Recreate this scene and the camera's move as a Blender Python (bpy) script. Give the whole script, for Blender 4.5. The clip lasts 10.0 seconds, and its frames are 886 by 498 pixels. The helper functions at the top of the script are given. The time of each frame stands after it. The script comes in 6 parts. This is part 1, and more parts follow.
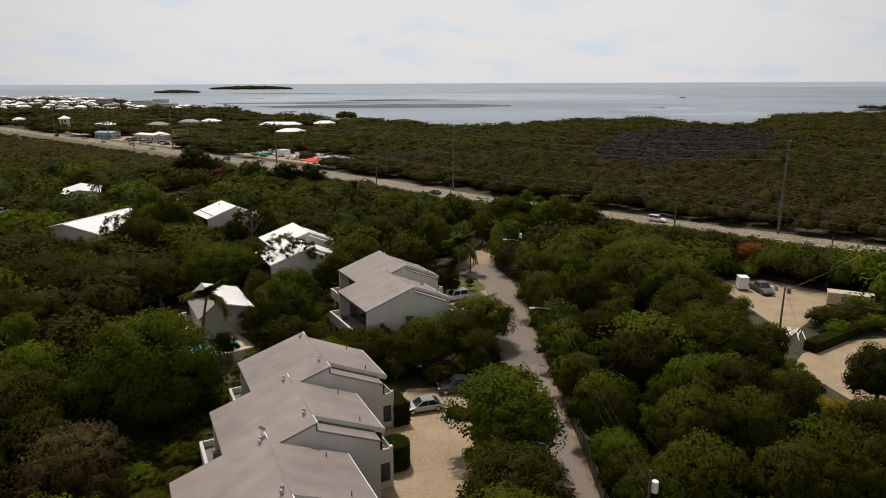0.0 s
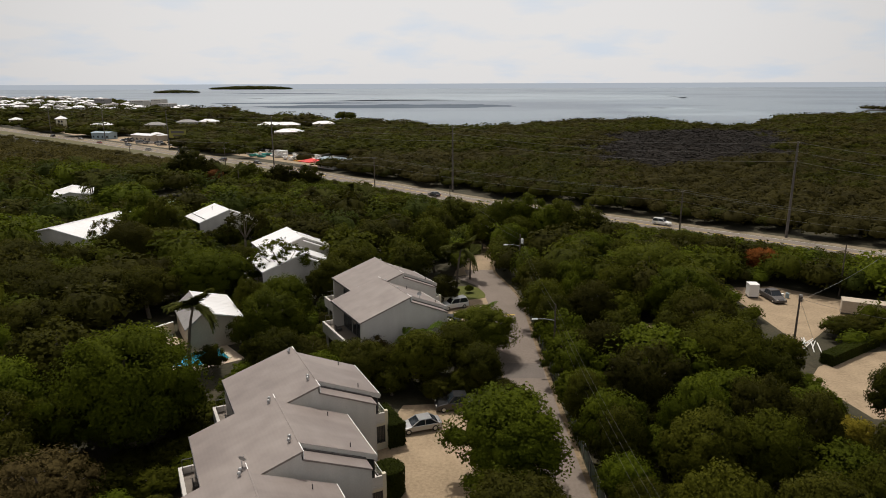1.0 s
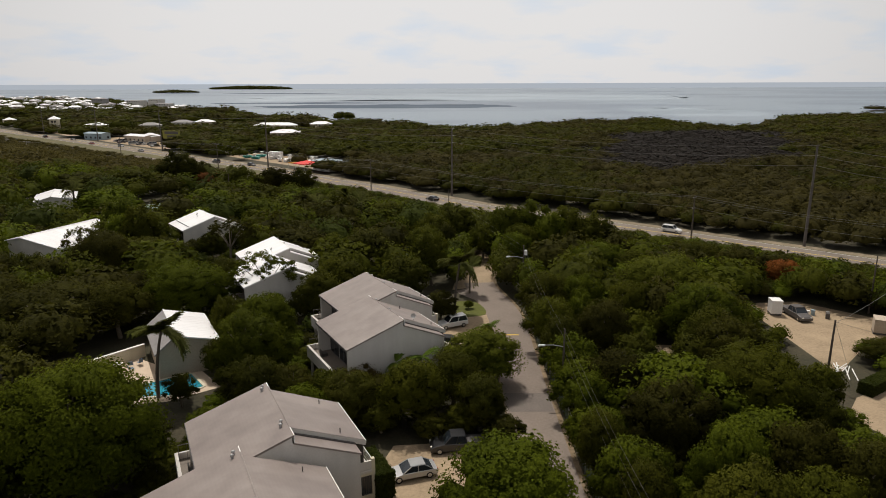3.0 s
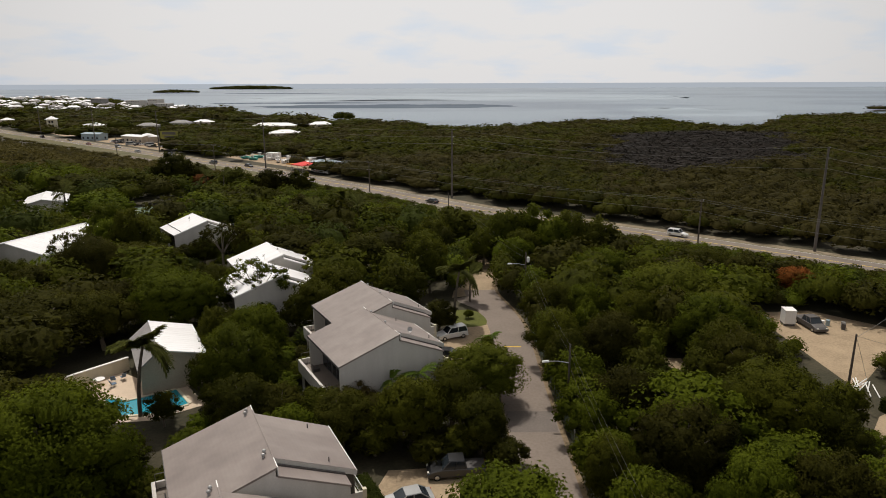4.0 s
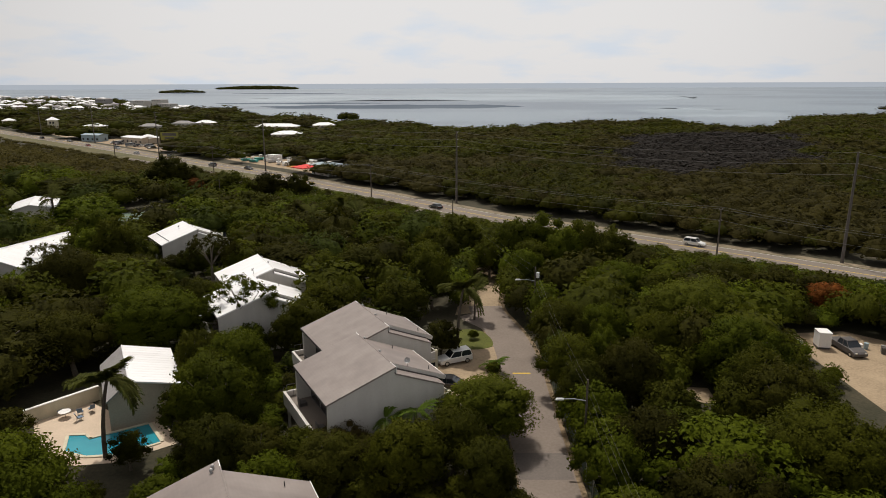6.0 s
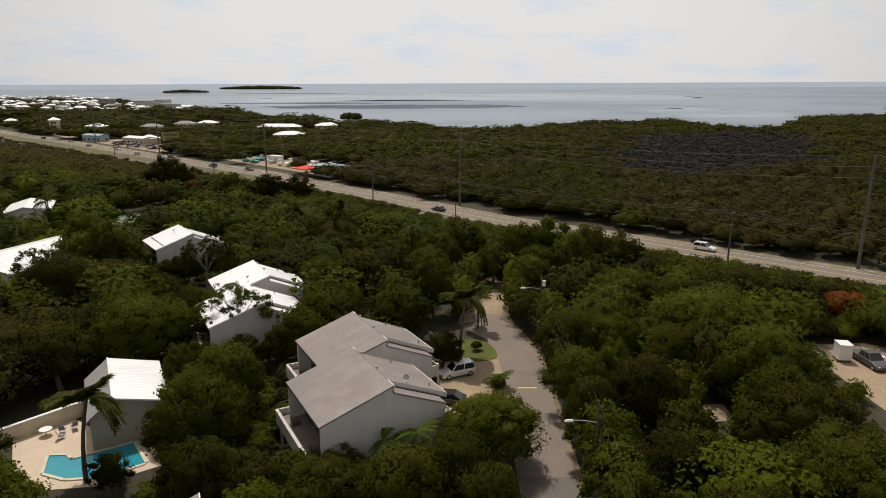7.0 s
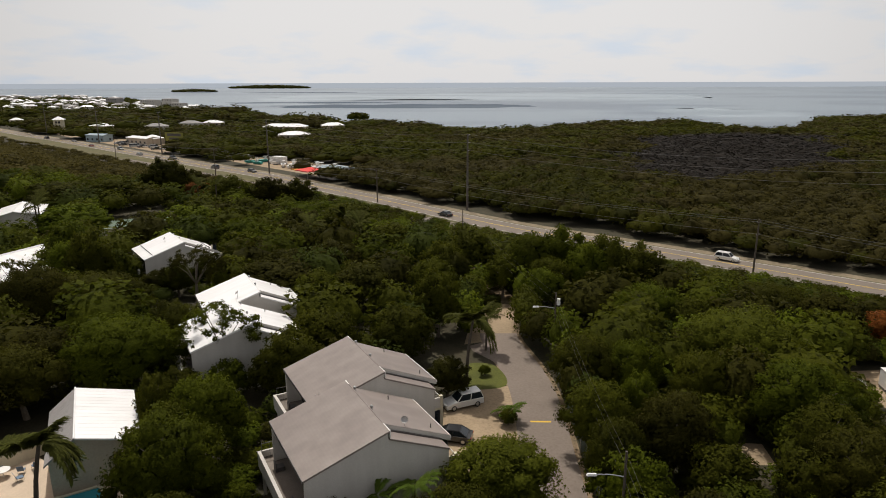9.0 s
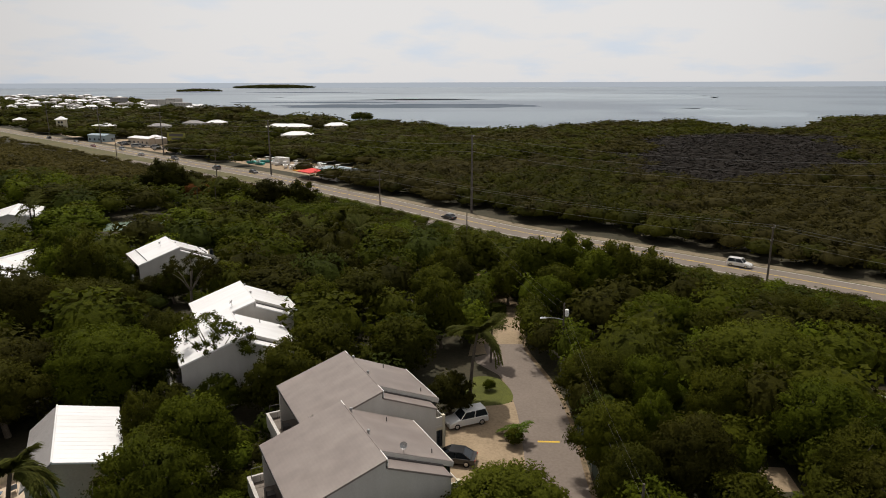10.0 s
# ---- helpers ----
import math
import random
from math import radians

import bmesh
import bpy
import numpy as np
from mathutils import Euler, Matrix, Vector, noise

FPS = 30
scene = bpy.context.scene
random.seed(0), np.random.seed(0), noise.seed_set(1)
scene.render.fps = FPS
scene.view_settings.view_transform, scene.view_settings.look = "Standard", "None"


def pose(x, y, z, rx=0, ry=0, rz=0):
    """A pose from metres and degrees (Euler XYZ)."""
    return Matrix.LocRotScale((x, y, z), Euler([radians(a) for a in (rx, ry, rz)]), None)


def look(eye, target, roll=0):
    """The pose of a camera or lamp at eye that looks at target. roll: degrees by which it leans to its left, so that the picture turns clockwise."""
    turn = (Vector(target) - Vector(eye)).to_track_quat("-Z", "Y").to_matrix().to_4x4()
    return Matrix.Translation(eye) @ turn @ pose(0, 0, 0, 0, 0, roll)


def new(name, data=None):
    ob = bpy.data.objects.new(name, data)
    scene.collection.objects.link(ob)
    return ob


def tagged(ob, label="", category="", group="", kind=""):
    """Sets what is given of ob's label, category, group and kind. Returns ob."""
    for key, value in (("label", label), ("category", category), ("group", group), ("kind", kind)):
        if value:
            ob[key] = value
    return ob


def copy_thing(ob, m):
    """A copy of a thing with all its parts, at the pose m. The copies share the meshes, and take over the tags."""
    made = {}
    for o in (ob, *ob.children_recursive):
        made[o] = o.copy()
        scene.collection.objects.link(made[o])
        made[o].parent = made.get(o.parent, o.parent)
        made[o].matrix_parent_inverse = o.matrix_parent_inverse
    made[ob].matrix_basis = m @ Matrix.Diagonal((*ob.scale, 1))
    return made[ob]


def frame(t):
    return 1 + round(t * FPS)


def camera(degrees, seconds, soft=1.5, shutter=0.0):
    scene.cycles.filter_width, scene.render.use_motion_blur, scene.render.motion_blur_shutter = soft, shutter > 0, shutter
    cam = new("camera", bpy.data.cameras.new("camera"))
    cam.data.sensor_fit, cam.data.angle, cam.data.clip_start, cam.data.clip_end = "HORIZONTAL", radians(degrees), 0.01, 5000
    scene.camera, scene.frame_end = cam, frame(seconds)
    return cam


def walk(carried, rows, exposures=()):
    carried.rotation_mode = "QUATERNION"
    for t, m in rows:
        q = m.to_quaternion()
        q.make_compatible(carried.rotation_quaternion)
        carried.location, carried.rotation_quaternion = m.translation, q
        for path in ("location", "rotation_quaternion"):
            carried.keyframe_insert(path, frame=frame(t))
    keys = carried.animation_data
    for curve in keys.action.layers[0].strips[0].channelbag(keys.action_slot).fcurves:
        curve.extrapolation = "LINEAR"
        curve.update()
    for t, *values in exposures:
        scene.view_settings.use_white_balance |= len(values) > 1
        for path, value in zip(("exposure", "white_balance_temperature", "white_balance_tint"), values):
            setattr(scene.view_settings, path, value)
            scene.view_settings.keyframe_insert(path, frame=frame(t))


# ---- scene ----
cam = camera(68.2, 10.0, soft=0.95)
METRES, EYE, TILT, LEAN, TURN = 42.0, 36.0, -14.2, 0.22, 0.0
ROWS = [
    (0.0, 0.0, 0.0, 0.0, 0.0, 0.0, -0.0),
    (0.5, 0.0029, 0.0508, 0.0119, -0.0, 0.0, -0.0),
    (1.0, 0.0057, 0.1014, 0.0239, 0.0, 0.01, -0.01),
    (1.5, 0.008, 0.1526, 0.0354, -0.0, 0.01, -0.01),
    (2.0, 0.0105, 0.203, 0.0475, -0.0, 0.01, -0.02),
    (2.5, 0.013, 0.2531, 0.0604, -0.0, 0.01, -0.03),
    (4.0, 0.0222, 0.4044, 0.1005, 0.07, -0.01, -0.05),
    (4.5, 0.0251, 0.4531, 0.1143, 0.15, -0.01, -0.05),
    (5.0, 0.0274, 0.5011, 0.1272, 0.25, 0.0, -0.09),
    (5.5, 0.0296, 0.5481, 0.1397, 0.39, 0.0, -0.13),
    (7.0, 0.0353, 0.6895, 0.1759, 0.85, -0.01, -0.24),
    (7.5, 0.0366, 0.7359, 0.1877, 0.99, -0.02, -0.29),
    (8.0, 0.0384, 0.7823, 0.2003, 1.17, -0.03, -0.34),
    (8.5, 0.0394, 0.8292, 0.2129, 1.36, -0.06, -0.37),
    (9.0, 0.0401, 0.8754, 0.2253, 1.54, -0.07, -0.45),
    (9.5, 0.0407, 0.9216, 0.2377, 1.73, -0.08, -0.5),
    (10.0, 0.0411, 0.967, 0.2507, 1.91, -0.1, -0.56),
]
walk(cam, [(t, pose(0, 0, EYE, TILT, LEAN, TURN) @ pose(METRES * x, METRES * y, METRES * z, 90 + pitch, roll, yaw)) for t, x, y, z, yaw, pitch, roll in ROWS])

# ---------------------------------------------------------------- world, sun
SUN_AZ, SUN_EL = 18.0, 64.0          # degrees to the left of the line of flight; height
world = bpy.data.worlds.new("sky")
scene.world = world
world.use_nodes = True
wn, wl = world.node_tree.nodes, world.node_tree.links
wn.clear()
out = wn.new("ShaderNodeOutputWorld")
bg = wn.new("ShaderNodeBackground")
sky = wn.new("ShaderNodeTexSky")
sky.sky_type = "NISHITA"
sky.sun_disc = False
sky.sun_elevation = radians(SUN_EL)
sky.sun_rotation = radians(-SUN_AZ)
sky.air_density, sky.dust_density, sky.altitude = 1.0, 3.0, 30
tc = wn.new("ShaderNodeTexCoord")
sep = wn.new("ShaderNodeSeparateXYZ")
wl.new(tc.outputs["Generated"], sep.inputs[0])
# flat cloud layer: direction divided by height
den = wn.new("ShaderNodeMath"); den.operation = "MAXIMUM"; den.inputs[1].default_value = 0.0
wl.new(sep.outputs[2], den.inputs[0])
den2 = wn.new("ShaderNodeMath"); den2.operation = "ADD"; den2.inputs[1].default_value = 0.22
wl.new(den.outputs[0], den2.inputs[0])
dv = wn.new("ShaderNodeVectorMath"); dv.operation = "DIVIDE"
wl.new(tc.outputs["Generated"], dv.inputs[0]); wl.new(den2.outputs[0], dv.inputs[1])
cn = wn.new("ShaderNodeTexNoise")
cn.inputs["Scale"].default_value, cn.inputs["Detail"].default_value, cn.inputs["Roughness"].default_value = 2.2, 8, 0.5
wl.new(dv.outputs[0], cn.inputs["Vector"])
cr = wn.new("ShaderNodeMapRange")
cr.inputs[1].default_value, cr.inputs[2].default_value = 0.31, 0.49
cr.inputs[3].default_value, cr.inputs[4].default_value = 0.0, 1.0
wl.new(cn.outputs[0], cr.inputs[0])
# white haze low over the sea, thinning to blue higher up
hz0 = wn.new("ShaderNodeMapRange"); hz0.interpolation_type = "SMOOTHSTEP"
hz0.inputs[1].default_value, hz0.inputs[2].default_value = 0.14, 0.50
hz0.inputs[3].default_value, hz0.inputs[4].default_value = 0.93, 0.34
wl.new(sep.outputs[2], hz0.inputs[0])
cloud = wn.new("ShaderNodeMix"); cloud.data_type = "RGBA"
cc = wn.new("ShaderNodeMix"); cc.data_type = "RGBA"
cc.inputs[6].default_value, cc.inputs[7].default_value = (4.75, 5.18, 5.78, 1), (5.62, 5.53, 5.52, 1)
wl.new(cr.outputs[0], cc.inputs[0]); wl.new(cc.outputs[2], cloud.inputs[7])
dust = wn.new("ShaderNodeMix"); dust.data_type = "RGBA"; dust.blend_type = "MULTIPLY"
dust.inputs[0].default_value, dust.inputs[7].default_value = 1.0, (1.0, 0.91, 0.80, 1)
pale = wn.new("ShaderNodeHueSaturation"); pale.inputs["Saturation"].default_value = 0.45
wl.new(sky.outputs[0], pale.inputs["Color"]); wl.new(pale.outputs[0], dust.inputs[6])
wl.new(hz0.outputs[0], cloud.inputs[0]); wl.new(dust.outputs[2], cloud.inputs[6])
# sky dimmed to both sides, putting lens vignetting into its colour
side_dim = wn.new("ShaderNodeMapRange"); side_dim.interpolation_type = "SMOOTHSTEP"
side_dim.inputs[1].default_value, side_dim.inputs[2].default_value, side_dim.inputs[3].default_value, side_dim.inputs[4].default_value = 0.74, 0.98, 0.80, 1.0
wl.new(sep.outputs[1], side_dim.inputs[0])
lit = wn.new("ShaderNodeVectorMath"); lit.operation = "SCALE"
wl.new(cloud.outputs[2], lit.inputs[0]); wl.new(side_dim.outputs[0], lit.inputs["Scale"])
# below the horizon the far sea goes on
low = wn.new("ShaderNodeMath"); low.operation = "LESS_THAN"; low.inputs[1].default_value = 0.0
wl.new(sep.outputs[2], low.inputs[0])
sea_mix = wn.new("ShaderNodeMix"); sea_mix.data_type = "RGBA"
sea_mix.inputs[7].default_value = (2.95, 3.2, 3.55, 1)
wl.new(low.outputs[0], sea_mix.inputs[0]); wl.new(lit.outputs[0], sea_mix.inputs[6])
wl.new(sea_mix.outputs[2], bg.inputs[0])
bg.inputs[1].default_value = 0.138
wl.new(bg.outputs[0], out.inputs[0])

sun_data = bpy.data.lights.new("sun", "SUN")
sun_data.energy, sun_data.angle, sun_data.color = 2.9, radians(0.6), (1.0, 0.95, 0.87)
sun = new("sun", sun_data)
sun_dir = Vector((-math.sin(radians(SUN_AZ)) * math.cos(radians(SUN_EL)), math.cos(radians(SUN_AZ)) * math.cos(radians(SUN_EL)), math.sin(radians(SUN_EL))))
sun.matrix_world = look(sun_dir * 200, (0, 0, 0))

# ---------------------------------------------------------------- materials


def mat(name, color, rough=0.7, vary=0.25, scale=0.5, fine=6.0, bump=0.15, metal=0.0, dark=None, spec=0.4, per_object=0.0):
    """Plain surface: two scales of noise mix the colour with a darker one; fine noise gives relief."""
    m = bpy.data.materials.new(name)
    m.use_nodes = True
    n, l = m.node_tree.nodes, m.node_tree.links
    b = n["Principled BSDF"]
    b.inputs["Roughness"].default_value, b.inputs["Metallic"].default_value = rough, metal
    b.inputs["Specular IOR Level"].default_value = spec
    pos = n.new("ShaderNodeNewGeometry")
    big, small = n.new("ShaderNodeTexNoise"), n.new("ShaderNodeTexNoise")
    for tex, s, d in ((big, scale, 5), (small, fine, 4)):
        tex.inputs["Scale"].default_value, tex.inputs["Detail"].default_value = s, d
        tex.inputs["Roughness"].default_value = 0.6
        l.new(pos.outputs["Position"], tex.inputs["Vector"])
    add = n.new("ShaderNodeMath"); add.operation = "MULTIPLY_ADD"
    add.inputs[1].default_value = 0.5
    l.new(small.outputs[0], add.inputs[0])
    half = n.new("ShaderNodeMath"); half.operation = "MULTIPLY"; half.inputs[1].default_value = 0.5
    l.new(big.outputs[0], half.inputs[0]); l.new(half.outputs[0], add.inputs[2])
    rng = n.new("ShaderNodeMapRange")
    rng.inputs[1].default_value, rng.inputs[2].default_value = 0.36, 0.64
    l.new(add.outputs[0], rng.inputs[0])
    mix = n.new("ShaderNodeMix"); mix.data_type = "RGBA"
    d = dark or tuple(c * (1 - vary) for c in color)
    mix.inputs[6].default_value, mix.inputs[7].default_value = (*d, 1), (*color, 1)
    l.new(rng.outputs[0], mix.inputs[0])
    last = mix.outputs[2]
    if per_object:
        oi = n.new("ShaderNodeObjectInfo")
        hs = n.new("ShaderNodeHueSaturation")
        r2 = n.new("ShaderNodeMapRange")
        r2.inputs[3].default_value, r2.inputs[4].default_value = 1 - per_object, 1 + per_object
        l.new(oi.outputs["Random"], r2.inputs[0]); l.new(r2.outputs[0], hs.inputs["Value"])
        l.new(last, hs.inputs["Color"]); last = hs.outputs[0]
    l.new(last, b.inputs["Base Color"])
    if bump:
        bp = n.new("ShaderNodeBump")
        bp.inputs["Strength"].default_value, bp.inputs["Distance"].default_value = bump, 0.05
        l.new(small.outputs[0], bp.inputs["Height"]); l.new(bp.outputs[0], b.inputs["Normal"])
    return m


def leaf_mat(name, a, b_, hue=0.02, translucent=0.38, rough=0.7):
    """Leaves: colour varies from tree to tree, over a few metres and from leaf to leaf; some light passes through."""
    m = bpy.data.materials.new(name)
    m.use_nodes = True
    n, l = m.node_tree.nodes, m.node_tree.links
    p = n["Principled BSDF"]
    p.inputs["Roughness"].default_value, p.inputs["Specular IOR Level"].default_value = rough, 0.04
    geo, oi = n.new("ShaderNodeNewGeometry"), n.new("ShaderNodeObjectInfo")
    tex = n.new("ShaderNodeTexNoise")
    tex.inputs["Scale"].default_value, tex.inputs["Detail"].default_value = 0.13, 3
    l.new(geo.outputs["Position"], tex.inputs["Vector"])
    s1 = n.new("ShaderNodeMath"); s1.operation = "MULTIPLY_ADD"; s1.inputs[1].default_value = 0.28
    l.new(geo.outputs["Random Per Island"], s1.inputs[0])
    s2 = n.new("ShaderNodeMath"); s2.operation = "MULTIPLY_ADD"; s2.inputs[1].default_value = 0.62
    l.new(oi.outputs["Random"], s2.inputs[0]); l.new(s1.outputs[0], s2.inputs[2])
    r0 = n.new("ShaderNodeMapRange")
    r0.inputs[1].default_value, r0.inputs[2].default_value, r0.inputs[3].default_value, r0.inputs[4].default_value = 0.3, 0.7, -0.25, 0.40
    l.new(tex.outputs[0], r0.inputs[0]); l.new(r0.outputs[0], s1.inputs[2])
    mix = n.new("ShaderNodeMix"); mix.data_type = "RGBA"
    mix.inputs[6].default_value, mix.inputs[7].default_value = (*a, 1), (*b_, 1)
    l.new(s2.outputs[0], mix.inputs[0])
    hs = n.new("ShaderNodeHueSaturation")
    hr = n.new("ShaderNodeMapRange")
    hr.inputs[3].default_value, hr.inputs[4].default_value = 0.5 - hue / 2, 0.5 + hue / 2
    l.new(oi.outputs["Random"], hr.inputs[0]); l.new(hr.outputs[0], hs.inputs["Hue"]); l.new(mix.outputs[2], hs.inputs["Color"])
    # mottling at small-leaf size: noise makes the colour lighter and darker, with relief
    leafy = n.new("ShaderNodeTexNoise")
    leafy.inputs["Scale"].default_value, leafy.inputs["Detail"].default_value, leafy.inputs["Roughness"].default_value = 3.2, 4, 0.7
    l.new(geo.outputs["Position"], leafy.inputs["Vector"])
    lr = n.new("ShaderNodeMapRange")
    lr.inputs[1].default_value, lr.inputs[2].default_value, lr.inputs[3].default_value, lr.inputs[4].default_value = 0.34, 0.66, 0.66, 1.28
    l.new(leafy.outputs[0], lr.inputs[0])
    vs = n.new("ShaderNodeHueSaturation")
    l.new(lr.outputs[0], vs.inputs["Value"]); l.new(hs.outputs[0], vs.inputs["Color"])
    bp = n.new("ShaderNodeBump")
    bp.inputs["Strength"].default_value, bp.inputs["Distance"].default_value = 0.6, 0.2
    l.new(leafy.outputs[0], bp.inputs["Height"]); l.new(bp.outputs[0], p.inputs["Normal"])
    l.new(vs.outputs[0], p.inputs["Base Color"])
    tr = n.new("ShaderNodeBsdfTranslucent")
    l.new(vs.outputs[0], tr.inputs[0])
    mx = n.new("ShaderNodeMixShader"); mx.inputs[0].default_value = translucent
    l.new(p.outputs[0], mx.inputs[1]); l.new(tr.outputs[0], mx.inputs[2])
    l.new(mx.outputs[0], n["Material Output"].inputs[0])
    return m


def glass_mat(name, tint=(0.02, 0.025, 0.03)):
    m = bpy.data.materials.new(name)
    m.use_nodes = True
    b = m.node_tree.nodes["Principled BSDF"]
    b.inputs["Base Color"].default_value, b.inputs["Roughness"].default_value = (*tint, 1), 0.06
    return m


# coastal buildings on the far side of the highway: x, y, length, depth, eaves height, turn
TOWN = [(-130, 532, 32, 10, 6.4, -4), (-106, 462, 20, 13, 5.8, 12), (-97, 545, 17, 9, 6.4, 20), (-202, 579, 15, 9, 6.6, -8), 
        (-188, 440, 11, 8, 5.2, -30), (-275, 541, 15, 9, 6.4, -12), (-396, 622, 9, 8, 6.6, 15)]
TOWN_GREY = [(-232, 541, 15, 9, 6.2, 5), (-218, 572, 16, 9, 6.6, -10)]


M_SOIL = mat("leaf_litter", (0.062, 0.050, 0.028), 0.95, scale=0.2, fine=2.5, bump=0.5, dark=(0.024, 0.024, 0.010))
M_SAND = mat("crushed_coral", (0.385, 0.288, 0.185), 0.95, scale=0.25, fine=3.0, bump=0.3, dark=(0.24, 0.178, 0.112))
M_EDGE = mat("earthy_road_edge", (0.30, 0.21, 0.125), 0.95, scale=0.5, fine=2.5, bump=0.4, dark=(0.10, 0.078, 0.045))
M_PATCH = mat("newer_asphalt_patch", (0.165, 0.138, 0.120), 0.9, scale=0.3, fine=4, bump=0.2)
M_GRAVEL = mat("roadside_gravel", (0.31, 0.245, 0.17), 0.95, scale=0.25, fine=1.5, bump=0.3, dark=(0.13, 0.105, 0.06))
M_ROAD = mat("worn_asphalt", (0.225, 0.182, 0.150), 0.9, scale=0.15, fine=3.0, bump=0.2, dark=(0.165, 0.132, 0.108))
M_HIGHWAY = mat("highway_asphalt", (0.20, 0.165, 0.135), 0.9, scale=0.1, fine=1.0, bump=0.1, dark=(0.15, 0.125, 0.105))
M_GRASS = mat("dry_lawn", (0.105, 0.112, 0.016), 0.95, scale=0.5, fine=6, bump=0.5, dark=(0.055, 0.062, 0.010))
M_VERGE = mat("dry_verge", (0.15, 0.12, 0.05), 0.95, scale=0.12, fine=2, bump=0.4, dark=(0.05, 0.055, 0.018))
M_YELLOW = mat("road_paint_yellow", (0.75, 0.50, 0.06), 0.8, fine=9)
M_WHITEPAINT = mat("road_paint_white", (0.7, 0.68, 0.62), 0.8, fine=9)
M_STUCCO = mat("white_stucco", (0.61, 0.575, 0.53), 0.85, vary=0.14, scale=0.3, fine=8, bump=0.1)
M_CREAM = mat("cream_stucco", (0.66, 0.60, 0.45), 0.85, vary=0.15, scale=0.3, fine=8, bump=0.1)
M_ROOF = mat("taupe_membrane_roof", (0.275, 0.233, 0.208), 0.5, scale=0.12, fine=0.45, bump=0.02, dark=(0.19, 0.155, 0.140))
M_WHITEROOF = mat("white_metal_roof", (0.90, 0.885, 0.88), 0.3, vary=0.06, scale=0.2, fine=3, bump=0.03)
M_GREYROOF = mat("grey_shingle_roof", (0.32, 0.30, 0.29), 0.8, scale=0.4, fine=4, bump=0.2)
M_TRIM = mat("white_trim", (0.80, 0.78, 0.75), 0.5, vary=0.08, fine=5, bump=0.03)
M_DARKTRIM = mat("dark_metal_trim", (0.10, 0.09, 0.085), 0.5, fine=5, bump=0.05)
M_GALV = mat("galvanised_metal", (0.45, 0.44, 0.43), 0.4, vary=0.3, fine=8, metal=0.6, bump=0.05)
M_GLASS = glass_mat("dark_window_glass")
# dark tone puts the shade on the garden decks into the colour
M_SHADED_TILE = mat("shaded_deck_tile", (0.20, 0.165, 0.135), 0.7, scale=0.8, fine=7, bump=0.1)
M_POOLDECK = mat("pool_deck", (0.60, 0.475, 0.355), 0.85, vary=0.15, scale=0.4, fine=5, bump=0.1)
M_BARK = mat("grey_bark", (0.22, 0.18, 0.14), 0.9, vary=0.5, scale=1.5, fine=9, bump=0.6)
M_PALMBARK = mat("palm_bark", (0.13, 0.105, 0.08), 0.9, vary=0.4, scale=1.0, fine=12, bump=0.5)
M_POLE = mat("weathered_pole_wood", (0.11, 0.088, 0.068), 0.85, vary=0.4, scale=1.0, fine=8, bump=0.3)
M_CONC = mat("concrete_pole", (0.125, 0.108, 0.095), 0.85, vary=0.3, scale=0.5, fine=5, bump=0.1)
M_WIRE = mat("wire", (0.14, 0.13, 0.12), 0.5, bump=0)
M_TYRE = mat("tyre_rubber", (0.02, 0.02, 0.02), 0.9)
M_CHROME = mat("alloy", (0.6, 0.6, 0.6), 0.3, metal=0.9, bump=0)
M_RED = mat("red_canvas", (0.75, 0.06, 0.05), 0.8, vary=0.2)
M_ORANGE = mat("orange_canvas", (0.80, 0.36, 0.06), 0.8, vary=0.2)
M_TEAL = mat("teal_fibreglass", (0.05, 0.36, 0.33), 0.4, vary=0.2)
M_BLUEROOF = mat("blue_grey_metal", (0.30, 0.38, 0.42), 0.5, vary=0.2)
M_COURT = mat("court_green", (0.12, 0.17, 0.12), 0.85, vary=0.2, scale=0.3)
M_WOOD = mat("weathered_timber", (0.40, 0.27, 0.16), 0.8, vary=0.3, scale=1, fine=8)
M_TAN = mat("tan_stucco", (0.50, 0.42, 0.33), 0.85, vary=0.2)



